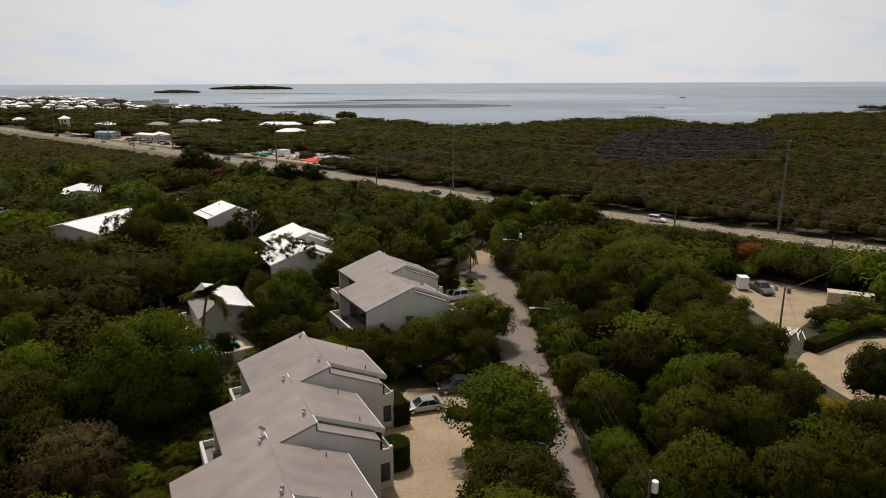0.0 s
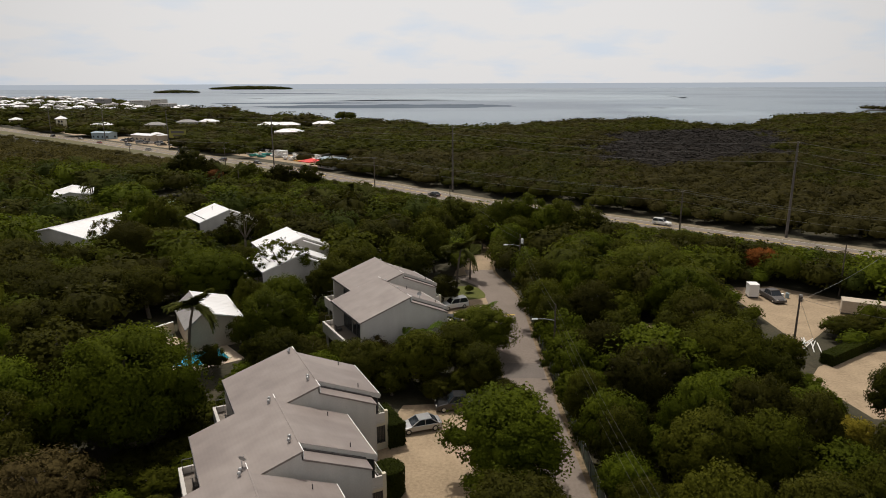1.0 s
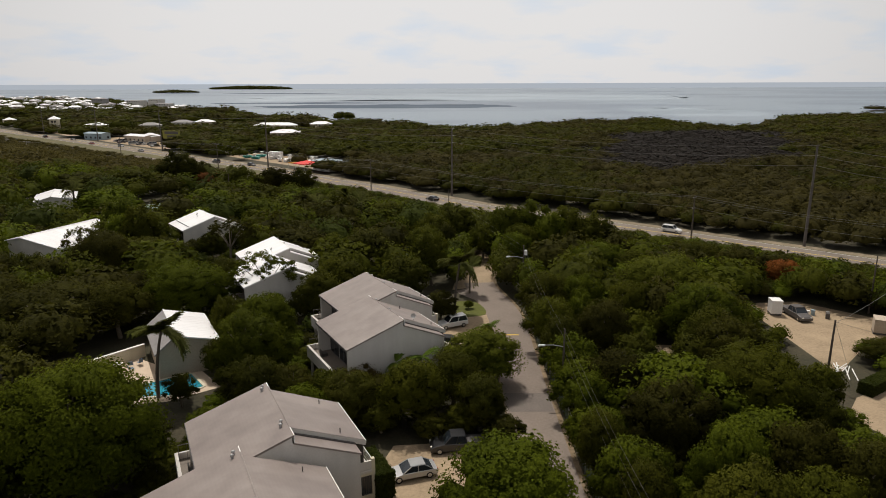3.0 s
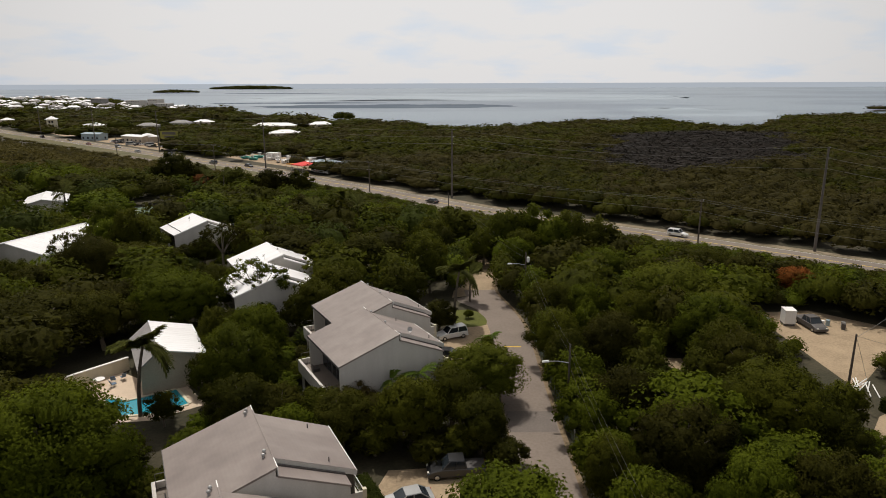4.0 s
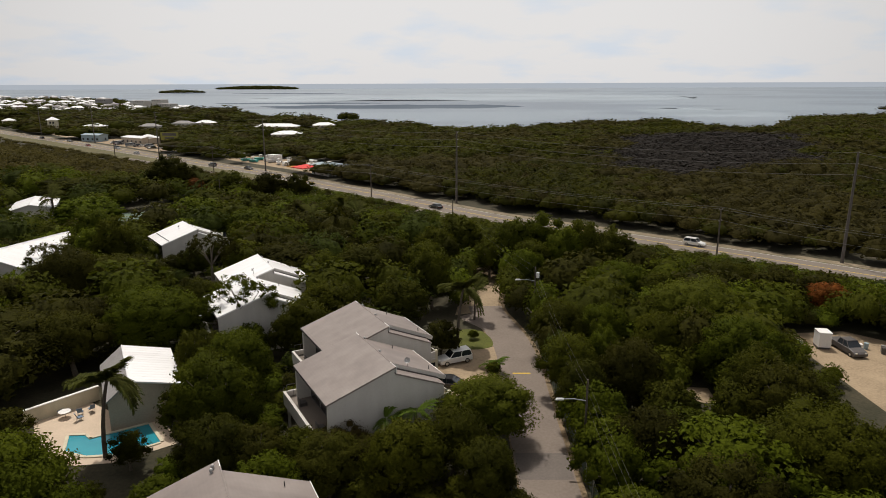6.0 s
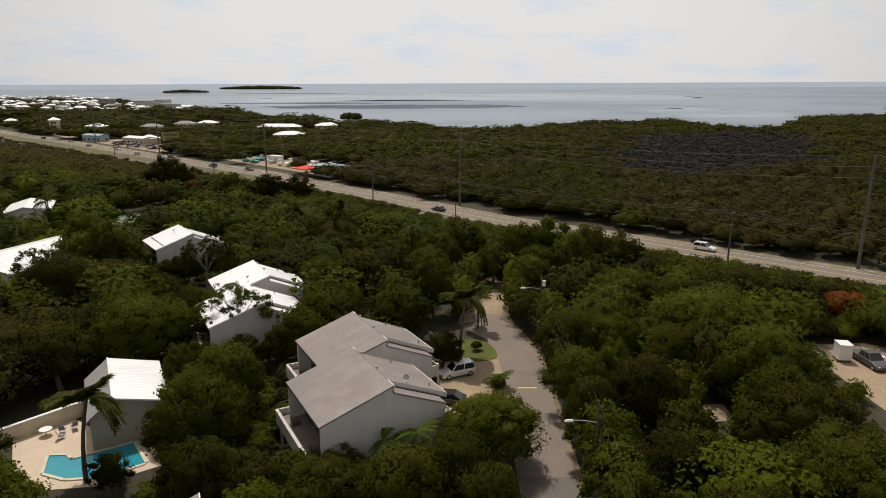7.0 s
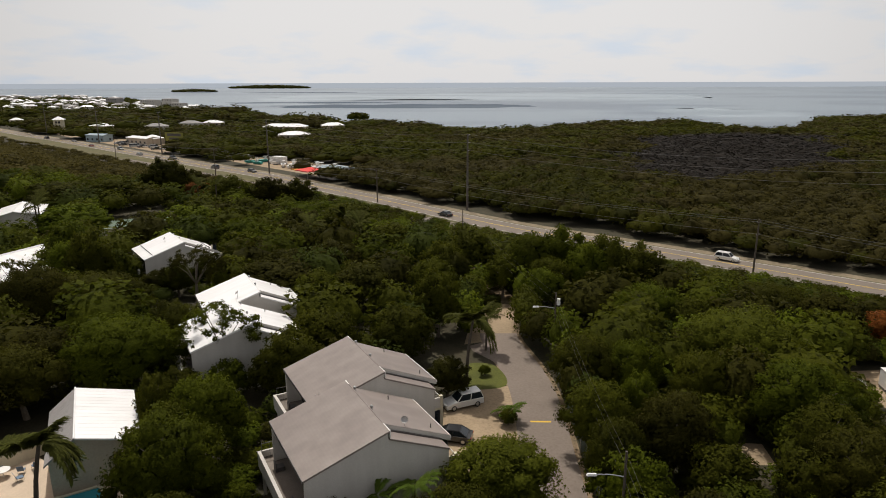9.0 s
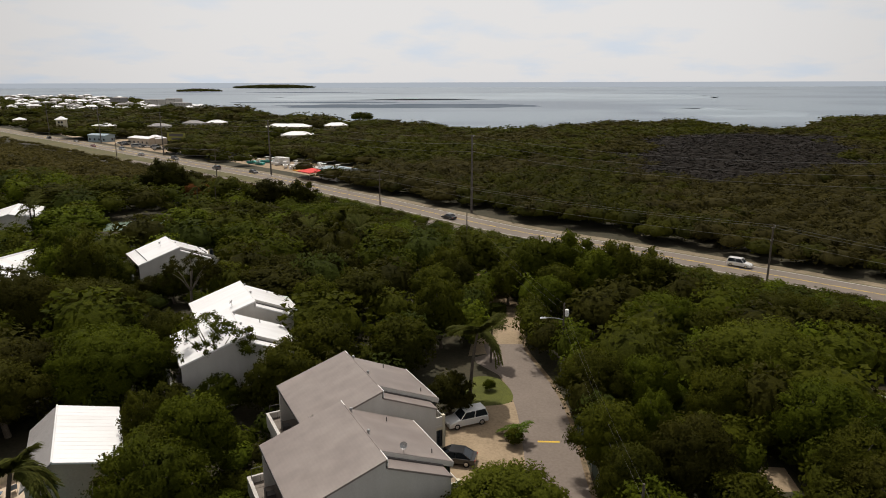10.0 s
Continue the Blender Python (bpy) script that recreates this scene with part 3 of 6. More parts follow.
def townhouse(x, y, angle, white=False, ridge=RIDGE, dishes=(), label="", tight=0.0, vents=True, far_end=True):
    """One house of a stepped row. Local x runs along the ridge towards its near end, local y to the carriage side."""
    roof_m = M_WHITEROOF if white else M_ROOF
    h = thing("townhouse", pose(x, y, 0, 0, 0, angle), label, "house", "stepped row of townhouses")
    L, VL, VR = 10.4, -7.1, 6.55
    zl = lambda v: ridge + SL * v          # left roof, v negative
    zr = lambda v: ridge - 0.12 - SR * v    # right roof
    zs = lambda v: ridge - 0.56 - SR * v    # lowered strip at the near end
    t = 0.16
    # walls
    for a, b_ in ((0.1, 0.38), (L - 0.30, L - 0.03)):
        wl_ = B()
        lo = [(a, VL + 0.12, 0), (b_, VL + 0.12, 0), (b_, 0.0, 0), (a, 0.0, 0)]
        prism(wl_, lo, [(p[0], p[1], zl(p[1]) - t) for p in lo])
        part("gable_wall", wl_, M_STUCCO, h)
    main = [(0.38, -5.5, 0), (L - 0.30, -5.5, 0), (L - 0.30, 0.0, 0), (0.38, 0.0, 0)]
    part("wall", prism(B(), main, [(p[0], p[1], zl(p[1]) - t) for p in main]), M_STUCCO, h)
    right = [(1.1, 0.0, 0), (8.7, 0.0, 0), (8.7, 5.3, 0), (1.1, 5.3, 0)]
    part("wall", prism(B(), right, [(p[0], p[1], zr(p[1]) - t) for p in right]), M_STUCCO, h)
    st = [(8.7, 0.0, 0), (L - 0.03, 0.0, 0), (L - 0.03, 5.5, 0), (8.7, 5.5, 0)]
    part("wall", prism(B(), st, [(p[0], p[1], zs(p[1]) - t) for p in st]), M_STUCCO, h)
    # roofs
    def slab(name, pts, f, mm, th=t):
        low_, up = [(p[0], p[1], f(p[1]) - th) for p in pts], [(p[0], p[1], f(p[1])) for p in pts]
        return part(name, prism(B(), low_, up), mm, h)
    slab("roof", [(0, VL), (L, VL), (L, 0.12), (0, 0.12)], zl, roof_m)
    slab("roof", [(1.0, 0.124), (8.75, 0.124), (8.75, VR), (1.0, VR)], zr, roof_m)
    slab("roof", [(8.754, 0.124), (L + 0.05, 0.124), (L + 0.05, 5.6), (8.754, 5.6)], zs, roof_m)
    # upstand between the carriage-side roof and the lowered strip, with its dark gutter
    up_ = [(8.56, 0.13, 0), (8.76, 0.13, 0), (8.76, VR, 0), (8.56, VR, 0)]
    part("upstand", prism(B(), [(p[0], p[1], zs(p[1]) + 0.01) for p in up_], [(p[0], p[1], zr(p[1]) + 0.05) for p in up_]), M_STUCCO, h)
    gut = [(8.765, 0.13, 0), (8.95, 0.13, 0), (8.95, 5.6, 0), (8.765, 5.6, 0)]
    part("gutter", prism(B(), [(p[0], p[1], zs(p[1]) + 0.004) for p in gut], [(p[0], p[1], zs(p[1]) + 0.12) for p in gut]), M_DARKTRIM, h)
    part("flashing", prism(B(), [(p[0], p[1], zr(p[1]) + 0.05) for p in up_], [(p[0], p[1], zr(p[1]) + 0.075) for p in up_]), roof_m, h)
    # white ends of the ridge board and the ridge cap
    for a, b_ in ((-0.02, 1.0), (8.96, L + 0.04)):
        part("ridge_board", bx(a, b_, 0.122, 0.19, ridge - 0.6 if a > 1 else ridge - 0.5, ridge + 0.06), M_TRIM, h, "white ridge board")
    cap = B()
    tube(cap, (0.9, 0.15, ridge + 0.02), (9.0, 0.15, ridge + 0.02), 0.07, n=6)
    part("ridge_cap", cap, roof_m, h)
    for nm, pts in (("fascia", [(-0.04, VL - 0.05, zl(VL) - 0.24), (L + 0.03, VL - 0.005, zl(VL) + 0.02)]),):
        a, b_ = pts
        part(nm, bx(a[0], b_[0], a[1], b_[1], a[2], b_[2]), M_DARKTRIM, h)
    part("fascia", bx(1.0, 8.75, VR + 0.004, VR + 0.06, zr(VR) - 0.22, zr(VR) + 0.02), M_TRIM, h)
    # thin raised edge along the near verge
    ve = [(L - 0.02, VL, 0), (L + 0.06, VL, 0), (L + 0.06, 0.12, 0), (L - 0.02, 0.12, 0)]
    part("verge_trim", prism(B(), [(p[0], p[1], zl(p[1]) + 0.003) for p in ve], [(p[0], p[1], zl(p[1]) + 0.05) for p in ve]), roof_m, h)
    # carriage side: open balconies on two levels
    for z0 in (2.9,):
        part("balcony", bx(1.4, 8.6, 5.31, 7.1, z0, z0 + 0.22), M_STUCCO, h)
    part("balcony_post", bx(8.2, 8.55, 7.1, 7.42, 0, 4.15), M_CREAM, h, "cream corner pier")
    part("balcony_post", bx(1.5, 1.85, 7.1, 7.42, 0, 4.15), M_CREAM, h, "cream corner pier")
    rail(h, (1.9, 7.2, 3.12), (8.2, 7.2, 3.12), 0.95, M_TRIM, 26)
    # side of the balcony: cream piers, dark barred openings, solid balustrade
    part("side_wall", bx(8.36, 8.55, 5.51, 7.1, 0, 0.7), M_CREAM, h)
    part("side_wall", bx(8.36, 8.55, 5.51, 7.1, 2.62, 2.9), M_CREAM, h)
    part("balustrade", bx(8.38, 8.53, 5.51, 7.1, 3.122, 4.0), M_STUCCO, h)
    part("side_wall", bx(8.36, 8.55, 5.51, 5.72, 4.0, 6.0), M_CREAM, h)
    part("screen", bx(8.40, 8.44, 5.52, 7.09, 0.7, 2.62), M_GLASS, h, "dark barred opening")
    rail(h, (8.5, 5.6, 0.7), (8.5, 7.05, 0.7), 1.9, M_DARKTRIM, 9, "window_bars")
    part("glass_panel", bx(8.44, 8.48, 5.73, 6.35, 4.0, 5.9), M_GLASS, h)
    part("balcony_frame", bx(8.42, 8.52, 6.35, 6.42, 4.0, 5.9), M_DARKTRIM, h)
    for a in (1.8, 5.3):
        window(h, a, a + 2.8, 5.3, 3.2, 5.4)
        window(h, a, a + 2.8, 5.3, 0.3, 2.4)
    # garden side: raised deck with a white parapet
    part("deck", bx(-0.6, L - 0.4, -7.9, -5.52, 2.9, 3.12), M_SHADED_TILE, h)
    part("parapet", bx(-0.8, L - 0.6, -8.2, -7.9, 2.3, 3.8), M_STUCCO, h, "white parapet of the deck")
    part("parapet", bx(-0.8, -0.6, -7.9, -5.6, 2.3, 3.8), M_STUCCO, h)
    for a in (0.2, 5.0, L - 0.9):
        part("deck_post", bx(a, a + 0.25, -8.1, -7.85, 0, 2.3 if a > 6 else 2.9), M_STUCCO, h)
    rail(h, (-0.5, -7.85, 3.12), (-0.5, -5.7, 3.12), 1.5, M_DARKTRIM, 3)
    for a in (0.7, 3.85, 7.0):
        window(h, a, a + 2.9, -5.5, 3.14, 6.1, out=-1)
    for a in (1.6, 7.4):
        lounge = part("deck_seat", bx(a, a + 0.7, -7.2, -6.5, 3.124, 3.5), M_DARKTRIM, h, "dark low deck seat")
        part("seat_back", bx(a, a + 0.7, -7.32, -7.204, 3.124, 3.95), M_DARKTRIM, lounge)
    if vents:
        for u, v in ((0.75, -0.35), (1.15, -0.5), (7.9, -0.3), (8.35, -0.45)):
            vent(h, u, v, zl(v))
        pipe(h, 2.2, 4.4, zr(4.4)); pipe(h, 7.9, 4.6, zr(4.6)); 
    else:
        vent(h, 1.5, 0.5, zr(0.5)); vent(h, 5.6, 0.5, zr(0.5))
        pipe(h, 2.4, 3.4, zr(3.4)); pipe(h, 7.6, 5.2, zr(5.2))
    for u, v, turn in dishes:
        dish(h, u, v, zl(v) if v < 0 else zr(v) if u < 8.7 else zs(v), turn)
    return h


TAUPE = "two-storey white stucco townhouse with taupe asymmetric gable roof"
WHITE = "white stucco townhouse with glaring white metal roof among trees"
HOUSES = [(-15.85, 68.42, -63.6, False, RIDGE), (-15.1, 57.5, -63.6, False, RIDGE), (-14.35, 46.6, -63.6, False, RIDGE),
          (-10.85, 104.8, -60.4, False, RIDGE), (-9.2, 93.8, -60.4, False, RIDGE),
          (-31.2, 132.0, -60.4, True, 8.3), (-28.5, 119.9, -60.4, True, 8.3), (-56.0, 162.3, -52, True, 7.7)]
for i, (hx, hy, ang, wh, rz_) in enumerate(HOUSES):
    ds = {2: ((0.35, -0.15, 2.4),), 3: ((9.6, -6.3, 4.0),), 4: ((8.3, 2.4, 5.6),), 5: ((8.6, -2.6, 4.0),), 7: ((5.0, -2.0, 4.0),)}.get(i, ())
    townhouse(hx, hy, ang, wh, rz_, ds, WHITE if wh else TAUPE, vents=i < 3)


def gable_house(name, m, lx, yl, yr, zr0, zl_, zrr, roof_m, wall_m, label, ribs=0, category="house", inset=0.35, windows=True, left_m=None):
    """House with an uneven gable: ridge along local x, eaves at yl (left) and yr (right)."""
    h = thing(name, m, label, category)
    def rz(yv, o=0.0):
        return (zr0 + (zl_ - zr0) * yv / yl if yv < 0 else zr0 + (zrr - zr0) * yv / yr) - o
    w = B()
    ring = [(inset, yl + inset), (lx - inset, yl + inset), (lx - inset, 0.0), (inset, 0.0)]
    prism(w, [(*p, 0) for p in ring], [(*p, rz(p[1], 0.17)) for p in ring])
    ring = [(inset, 0.0), (lx - inset, 0.0), (lx - inset, yr - inset), (inset, yr - inset)]
    w2 = prism(B(), [(*p, 0) for p in ring], [(*p, rz(p[1], 0.17)) for p in ring])
    part("wall", w, wall_m, h); part("wall", w2, wall_m, h)
    for a, b_ in ((yl, 0.0), (0.0, yr)):
        q = [(0, a), (lx, a), (lx, b_), (0, b_)]
        part("roof", prism(B(), [(*p, rz(p[1], 0.16)) for p in q], [(*p, rz(p[1])) for p in q]), left_m if left_m and a < 0 else roof_m, h)
    if ribs:
        for a, b_ in ((yl, -0.05), (0.05, yr)):
            bm = B()
            for i in range(ribs + 1):
                u = 0.03 + (lx - 0.06) * i / ribs
                q = [(u - 0.025, a), (u + 0.025, a), (u + 0.025, b_), (u - 0.025, b_)]
                prism(bm, [(*p, rz(p[1]) + 0.002) for p in q], [(*p, rz(p[1]) + 0.012) for p in q])
            part("roof_seam", bm, left_m if left_m and a < 0 else roof_m, h)
    part("ridge_cap", tube(B(), (-0.03, 0, zr0 + 0.01), (lx + 0.03, 0, zr0 + 0.01), 0.09, n=6), roof_m, h)
    if windows:
        n = max(1, int(lx // 4))
        for i in range(n):
            u = lx * (i + 0.5) / n
            window(h, u - 0.7, u + 0.7, yr - inset, 0.9, 2.2)
            window(h, u - 0.7, u + 0.7, yl + inset, 0.9, 2.2, out=-1)
        window(h, yr * 0.2, yr * 0.2 + 1.3, lx - inset, 0.9, 2.2, axis="y")
    return h


# pool house; ridge from its far end to its near end
dang = math.degrees(math.atan2(89.4 - 99.3, -32.8 + 38.4))
# tan walls, darker than the stucco, stand in for shade on the near gable
gable_house("pool_house", pose(-38.4, 99.3, 0, 0, 0, dang), 11.4, -2.6, 5.4, 5.5, 3.4, 4.0, M_WHITEROOF, M_TAN, "small pale pool house with bright ribbed metal roof", ribs=15, windows=False, left_m=M_GREYROOF)
# long white building and others far back on the garden side
gable_house("long_house", pose(-79.2, 133, 0, 0, 0, 72.2), 20.5, -9.5, 4.0, 8.0, 6.4, 7.2, M_WHITEROOF, M_STUCCO, "long white building with glaring metal roof behind trees", ribs=30)
gable_house("cottage", pose(-116, 208, 0, 0, 0, -64), 16, -5, 6, 5.6, 4.2, 4.4, M_WHITEROOF, M_STUCCO, "low house with white roof deep among trees", ribs=0)
gable_house("cottage", pose(-118, 172, 0, 0, 0, -60), 14, -5, 6, 5.6, 4.2, 4.4, M_WHITEROOF, M_TAN, "low tan house with pale roof among trees", ribs=0)

# ---------------------------------------------------------------- pool
POOL = [(-38.9, 87.6), (-37.3, 87.7), (-36.4, 86.9), (-31.6, 90.1), (-28.7, 86.4), (-31.8, 84.1), (-35.0, 83.7), (-37.6, 84.6)]
deck_pts = [(-44.5, 90.5), (-41.2, 95.5), (-36, 92.2), (-31.0, 91.6), (-26.6, 86.4), (-31.6, 82.6), (-36, 82), (-40, 83.5)]
deck_ob = part("pavement", sheet(deck_pts, 0.05), M_POOLDECK)
tagged(deck_ob, "peach concrete deck round the pool", "pool deck", kind="structure")
pool = thing("swimming_pool", pose(0, 0, 0), "turquoise swimming pool with angled end and pale coping", "pool")


def water_material():
    m = bpy.data.materials.new("pool_water")
    m.use_nodes = True
    n, l = m.node_tree.nodes, m.node_tree.links
    b = n["Principled BSDF"]
    b.inputs["Base Color"].default_value, b.inputs["Roughness"].default_value = (0.03, 0.33, 0.40, 1), 0.05
    geo, t, bp = n.new("ShaderNodeNewGeometry"), n.new("ShaderNodeTexNoise"), n.new("ShaderNodeBump")
    t.inputs["Scale"].default_value = 1.5
    bp.inputs["Strength"].default_value, bp.inputs["Distance"].default_value = 0.15, 0.1
    l.new(geo.outputs["Position"], t.inputs["Vector"]); l.new(t.outputs[0], bp.inputs["Height"]); l.new(bp.outputs[0], b.inputs["Normal"])
    t2, mx = n.new("ShaderNodeTexNoise"), n.new("ShaderNodeMix")
    mx.data_type = "RGBA"
    t2.inputs["Scale"].default_value = 0.3
    mx.inputs[6].default_value, mx.inputs[7].default_value = (0.015, 0.19, 0.27, 1), (0.04, 0.34, 0.40, 1)
    l.new(geo.outputs["Position"], t2.inputs["Vector"]); l.new(t2.outputs[0], mx.inputs[0]); l.new(mx.outputs[2], b.inputs["Base Color"])
    return m


part("water", sheet(POOL, 0.07), water_material(), pool, "clear turquoise water")
cop = B()
for a, b_ in zip(POOL, POOL[1:] + POOL[:1]):
    d = (Vector(b_) - Vector(a)).normalized()
    nrm = Vector((d.y, -d.x)) * -0.32
    lo = [(a[0] - nrm.x * 0, a[1], 0.05), (b_[0], b_[1], 0.05), (b_[0] + nrm.x, b_[1] + nrm.y, 0.05), (a[0] + nrm.x, a[1] + nrm.y, 0.05)]
    prism(cop, lo, [(p[0], p[1], 0.16) for p in lo])
part("coping", cop, M_CREAM, pool)
wall_p = thing("garden_wall", pose(-45.2, 89.6, 0, 0, 0, 51), "cream pool enclosure wall", "wall")
part("wall", bx(0, 8.2, -0.15, 0.15, 0, 1.7), M_CREAM, wall_p)
part("wall_cap", bx(-0.05, 8.25, -0.2, 0.2, 1.7, 1.78), M_TRIM, wall_p)

# ---------------------------------------------------------------- trees


def lobes_for(rng, radius, height, n, flat=0.8, base=0.25):
    """An uneven domed crown: the dome's measures, and the centres and radii of the low clumps that ripple its shell."""
    zc, up, down = height * (base + 0.30 * (1 - base)), height * (1 - base) * 0.70, height * (1 - base) * 0.30
    sx, sy = rng.uniform(0.88, 1.06, 2)
    ph = rng.uniform(0, 6.283, 3)
    dome = (radius * sx, radius * sy, up, down, zc, ph)
    res = []
    for i in range(n):
        s = 0.97 - 1.30 * ((i + 0.5) / n) ** 1.1
        a = 2.399963 * i + rng.uniform(-0.5, 0.5)
        c = math.sqrt(1 - s * s)
        k = dome_k(a, ph) * rng.uniform(0.84, 1.10)
        rr = radius * rng.uniform(0.19, 0.34)
        res.append((math.cos(a) * c * (radius * sx - rr * 0.9) * k, math.sin(a) * c * (radius * sy - rr * 0.9) * k, zc + s * ((up if s > 0 else down) - rr * flat * 0.9) * rng.uniform(0.80, 1.12), rr))
    return res, dome


def dome_k(a, ph):
    return 1 + 0.12 * np.sin(2 * a + ph[0]) + 0.10 * np.sin(3 * a + ph[1]) + 0.06 * np.sin(5 * a + ph[2])


def dome_points(d, dome, k):
    """Points of the dome's shell in the directions d, k times out."""
    rx, ry, up, down, zc, ph = dome
    g = dome_k(np.arctan2(d[:, 1], d[:, 0]), ph) * k
    return np.stack([d[:, 0] * rx * g, d[:, 1] * ry * g, zc + d[:, 2] * np.where(d[:, 2] > 0, up, down) * k], 1)


def crown_arrays(rng, lobes, leaves, size, core=True, flat=0.80, hollow=0.0, subs=11, mid=None, fine=1, fill=0.72, dome=None, puffs=True):
    """Vertices, faces and soft normals of a crown: a hidden rough core and many small leaves, gathered in clumps."""
    V, F, N = [], [], []
    count = 0
    lob = np.array(lobes)
    mid = np.array((0, 0, lob[:, 2].mean() - 0.8)) if mid is None else mid
    for j in range(-1 if dome else 0, len(lobes) if puffs or not dome else 0):
        if not core:
            break
        ico = bmesh.new()
        bmesh.ops.create_icosphere(ico, subdivisions=fine + 1 if j < 0 else fine, radius=1.0)
        iv = np.array([v.co[:] for v in ico.verts]); ifc = np.array([[v.index for v in f.verts] for f in ico.faces])
        ico.free()
        if j < 0:
            W = dome_points(iv, dome, (0.60 if puffs else 0.68) * rng.uniform(0.88, 1.10, len(iv)))
        else:
            x, y, z, r = lobes[j]
            W = iv * fill * r * rng.uniform(0.88, 1.10, (len(iv), 1)) * (1, 1, flat) + (x, y, z)
        nn = (W - mid) / (np.linalg.norm(W - mid, axis=1)[:, None] + 1e-6) * 0.8 + iv * 0.6; nn /= np.linalg.norm(nn, axis=1)[:, None]
        V.append(W); F.append(ifc + count); N.append(nn); count += len(iv)
    sub, own = [], []
    for i, (x, y, z, r) in enumerate(lobes):
        away = np.array((x, y, z)) - mid
        away /= np.linalg.norm(away) + 1e-6
        for k in range(subs):
            d = rng.normal(size=3) + away * 0.9; d[2] += 0.2; d /= np.linalg.norm(d)
            sub.append((*(np.array((x, y, z)) + d * r * rng.uniform(0.66, 0.96) * (1, 1, flat)), r * rng.uniform(0.24, 0.46))); own.append(i)
    sub, own = np.array(sub), np.array(own)
    wgt = sub[:, 3] ** 2
    pick = rng.choice(len(sub), leaves, p=wgt / wgt.sum())
    d = rng.normal(size=(leaves, 3)); d[:, 2] += 0.3
    d /= np.linalg.norm(d, axis=1)[:, None]
    pos = sub[pick, :3] + d * sub[pick, 3][:, None] * rng.uniform(0.55 - hollow, 1.12, (leaves, 1)) * (1, 1, 0.9)
    outw = pos - lob[own[pick], :3]
    if dome and core:
        # a part of the leaves lies on the shell between the clumps
        q = rng.random(leaves) < (0.36 if puffs else 0.55)
        e = rng.normal(size=(q.sum(), 3)); e[:, 2] += 0.35
        e /= np.linalg.norm(e, axis=1)[:, None]
        pos[q] = dome_points(e, dome, rng.uniform(0.76, 1.0, q.sum()))
        outw[q], d[q] = e, e
    outw /= np.linalg.norm(outw, axis=1)[:, None] + 1e-6
    whole = pos - mid
    whole /= np.linalg.norm(whole, axis=1)[:, None] + 1e-6
    nrm = d * 0.5 + outw * 0.5 + rng.normal(size=(leaves, 3)) * 0.55; nrm[:, 2] += 0.3
    nrm /= np.linalg.norm(nrm, axis=1)[:, None]
    t = np.cross(nrm, rng.normal(size=(leaves, 3))); t /= np.linalg.norm(t, axis=1)[:, None]
    b = np.cross(nrm, t)
    s = size * rng.uniform(0.55, 1.35, (leaves, 1))
    tri = np.stack([pos - t * s, pos + t * s * 0.7 - b * s * 0.75, pos + t * s * 0.6 + b * s * 0.8], 1)
    V.append(tri.reshape(-1, 3))
    sn = d * 0.24 + outw * 0.46 + whole * 0.74 + nrm * 0.26
    sn /= np.linalg.norm(sn, axis=1)[:, None]
    N.append(np.repeat(sn, 3, axis=0))
    F.append(np.arange(leaves)[:, None] * 3 + count + (0, 1, 2))
    return np.concatenate(V), np.concatenate(F), np.concatenate(N)


def tri_mesh(name, V, F, material, N=None):
    me = bpy.data.meshes.new(name)
    me.vertices.add(len(V)); me.vertices.foreach_set("co", np.asarray(V, np.float32).ravel())
    me.loops.add(len(F) * 3); me.loops.foreach_set("vertex_index", np.asarray(F, np.int32).ravel())
    me.polygons.add(len(F)); me.polygons.foreach_set("loop_start", np.arange(0, len(F) * 3, 3, dtype=np.int32))
    me.update(calc_edges=True)
    if N is not None:
        me.shade_smooth()
        me.normals_split_custom_set_from_vertices(np.asarray(N, np.float32))
    me.materials.append(material)
    return me


def trunk_mesh(rng, height, radius, lobes, girth):
    bm = B()
    p, r = Vector((0, 0, -0.1)), girth
    fork = height * 0.38
    q = Vector((rng.uniform(-0.3, 0.3), rng.uniform(-0.3, 0.3), fork))
    mid = q * 0.5 + Vector((rng.uniform(-0.15, 0.15), rng.uniform(-0.15, 0.15), 0))
    tube(bm, p, mid, r * 1.25, r, n=7); tube(bm, mid, q, r, r * 0.85, n=7)
    for x, y, z, rr in lobes[::2][:9]:
        e = Vector((x, y, z))
        k = q.lerp(e, 0.5) + Vector((0, 0, 0.25 * (e - q).length * 0.4))
        tube(bm, q, k, r * 0.5, r * 0.32, n=4, cap=False); tube(bm, k, e, r * 0.32, r * 0.1, n=4, cap=False)
    me = bpy.data.meshes.new("trunk")
    bm.to_mesh(me); bm.free()
    me.materials.append(M_BARK)
    return me


def make_tree(seed, radius, height, leaves, size, leaf_m, n=14, base=0.25, hollow=0.0, core=True, girth=None, fine=1, subs=14, open_=1.0):
    rng = np.random.default_rng(seed)
    lobes, dome = lobes_for(rng, radius, height, n, base=base)
    lobes = [(a, b_, c, r * open_) for a, b_, c, r in lobes]
    V, F, N = crown_arrays(rng, lobes, leaves, size, core, hollow=hollow, fine=fine, subs=subs, dome=dome)
    return tri_mesh("crown", V, F, leaf_m, N), trunk_mesh(rng, height, radius, lobes, girth or 0.05 * radius + 0.06)


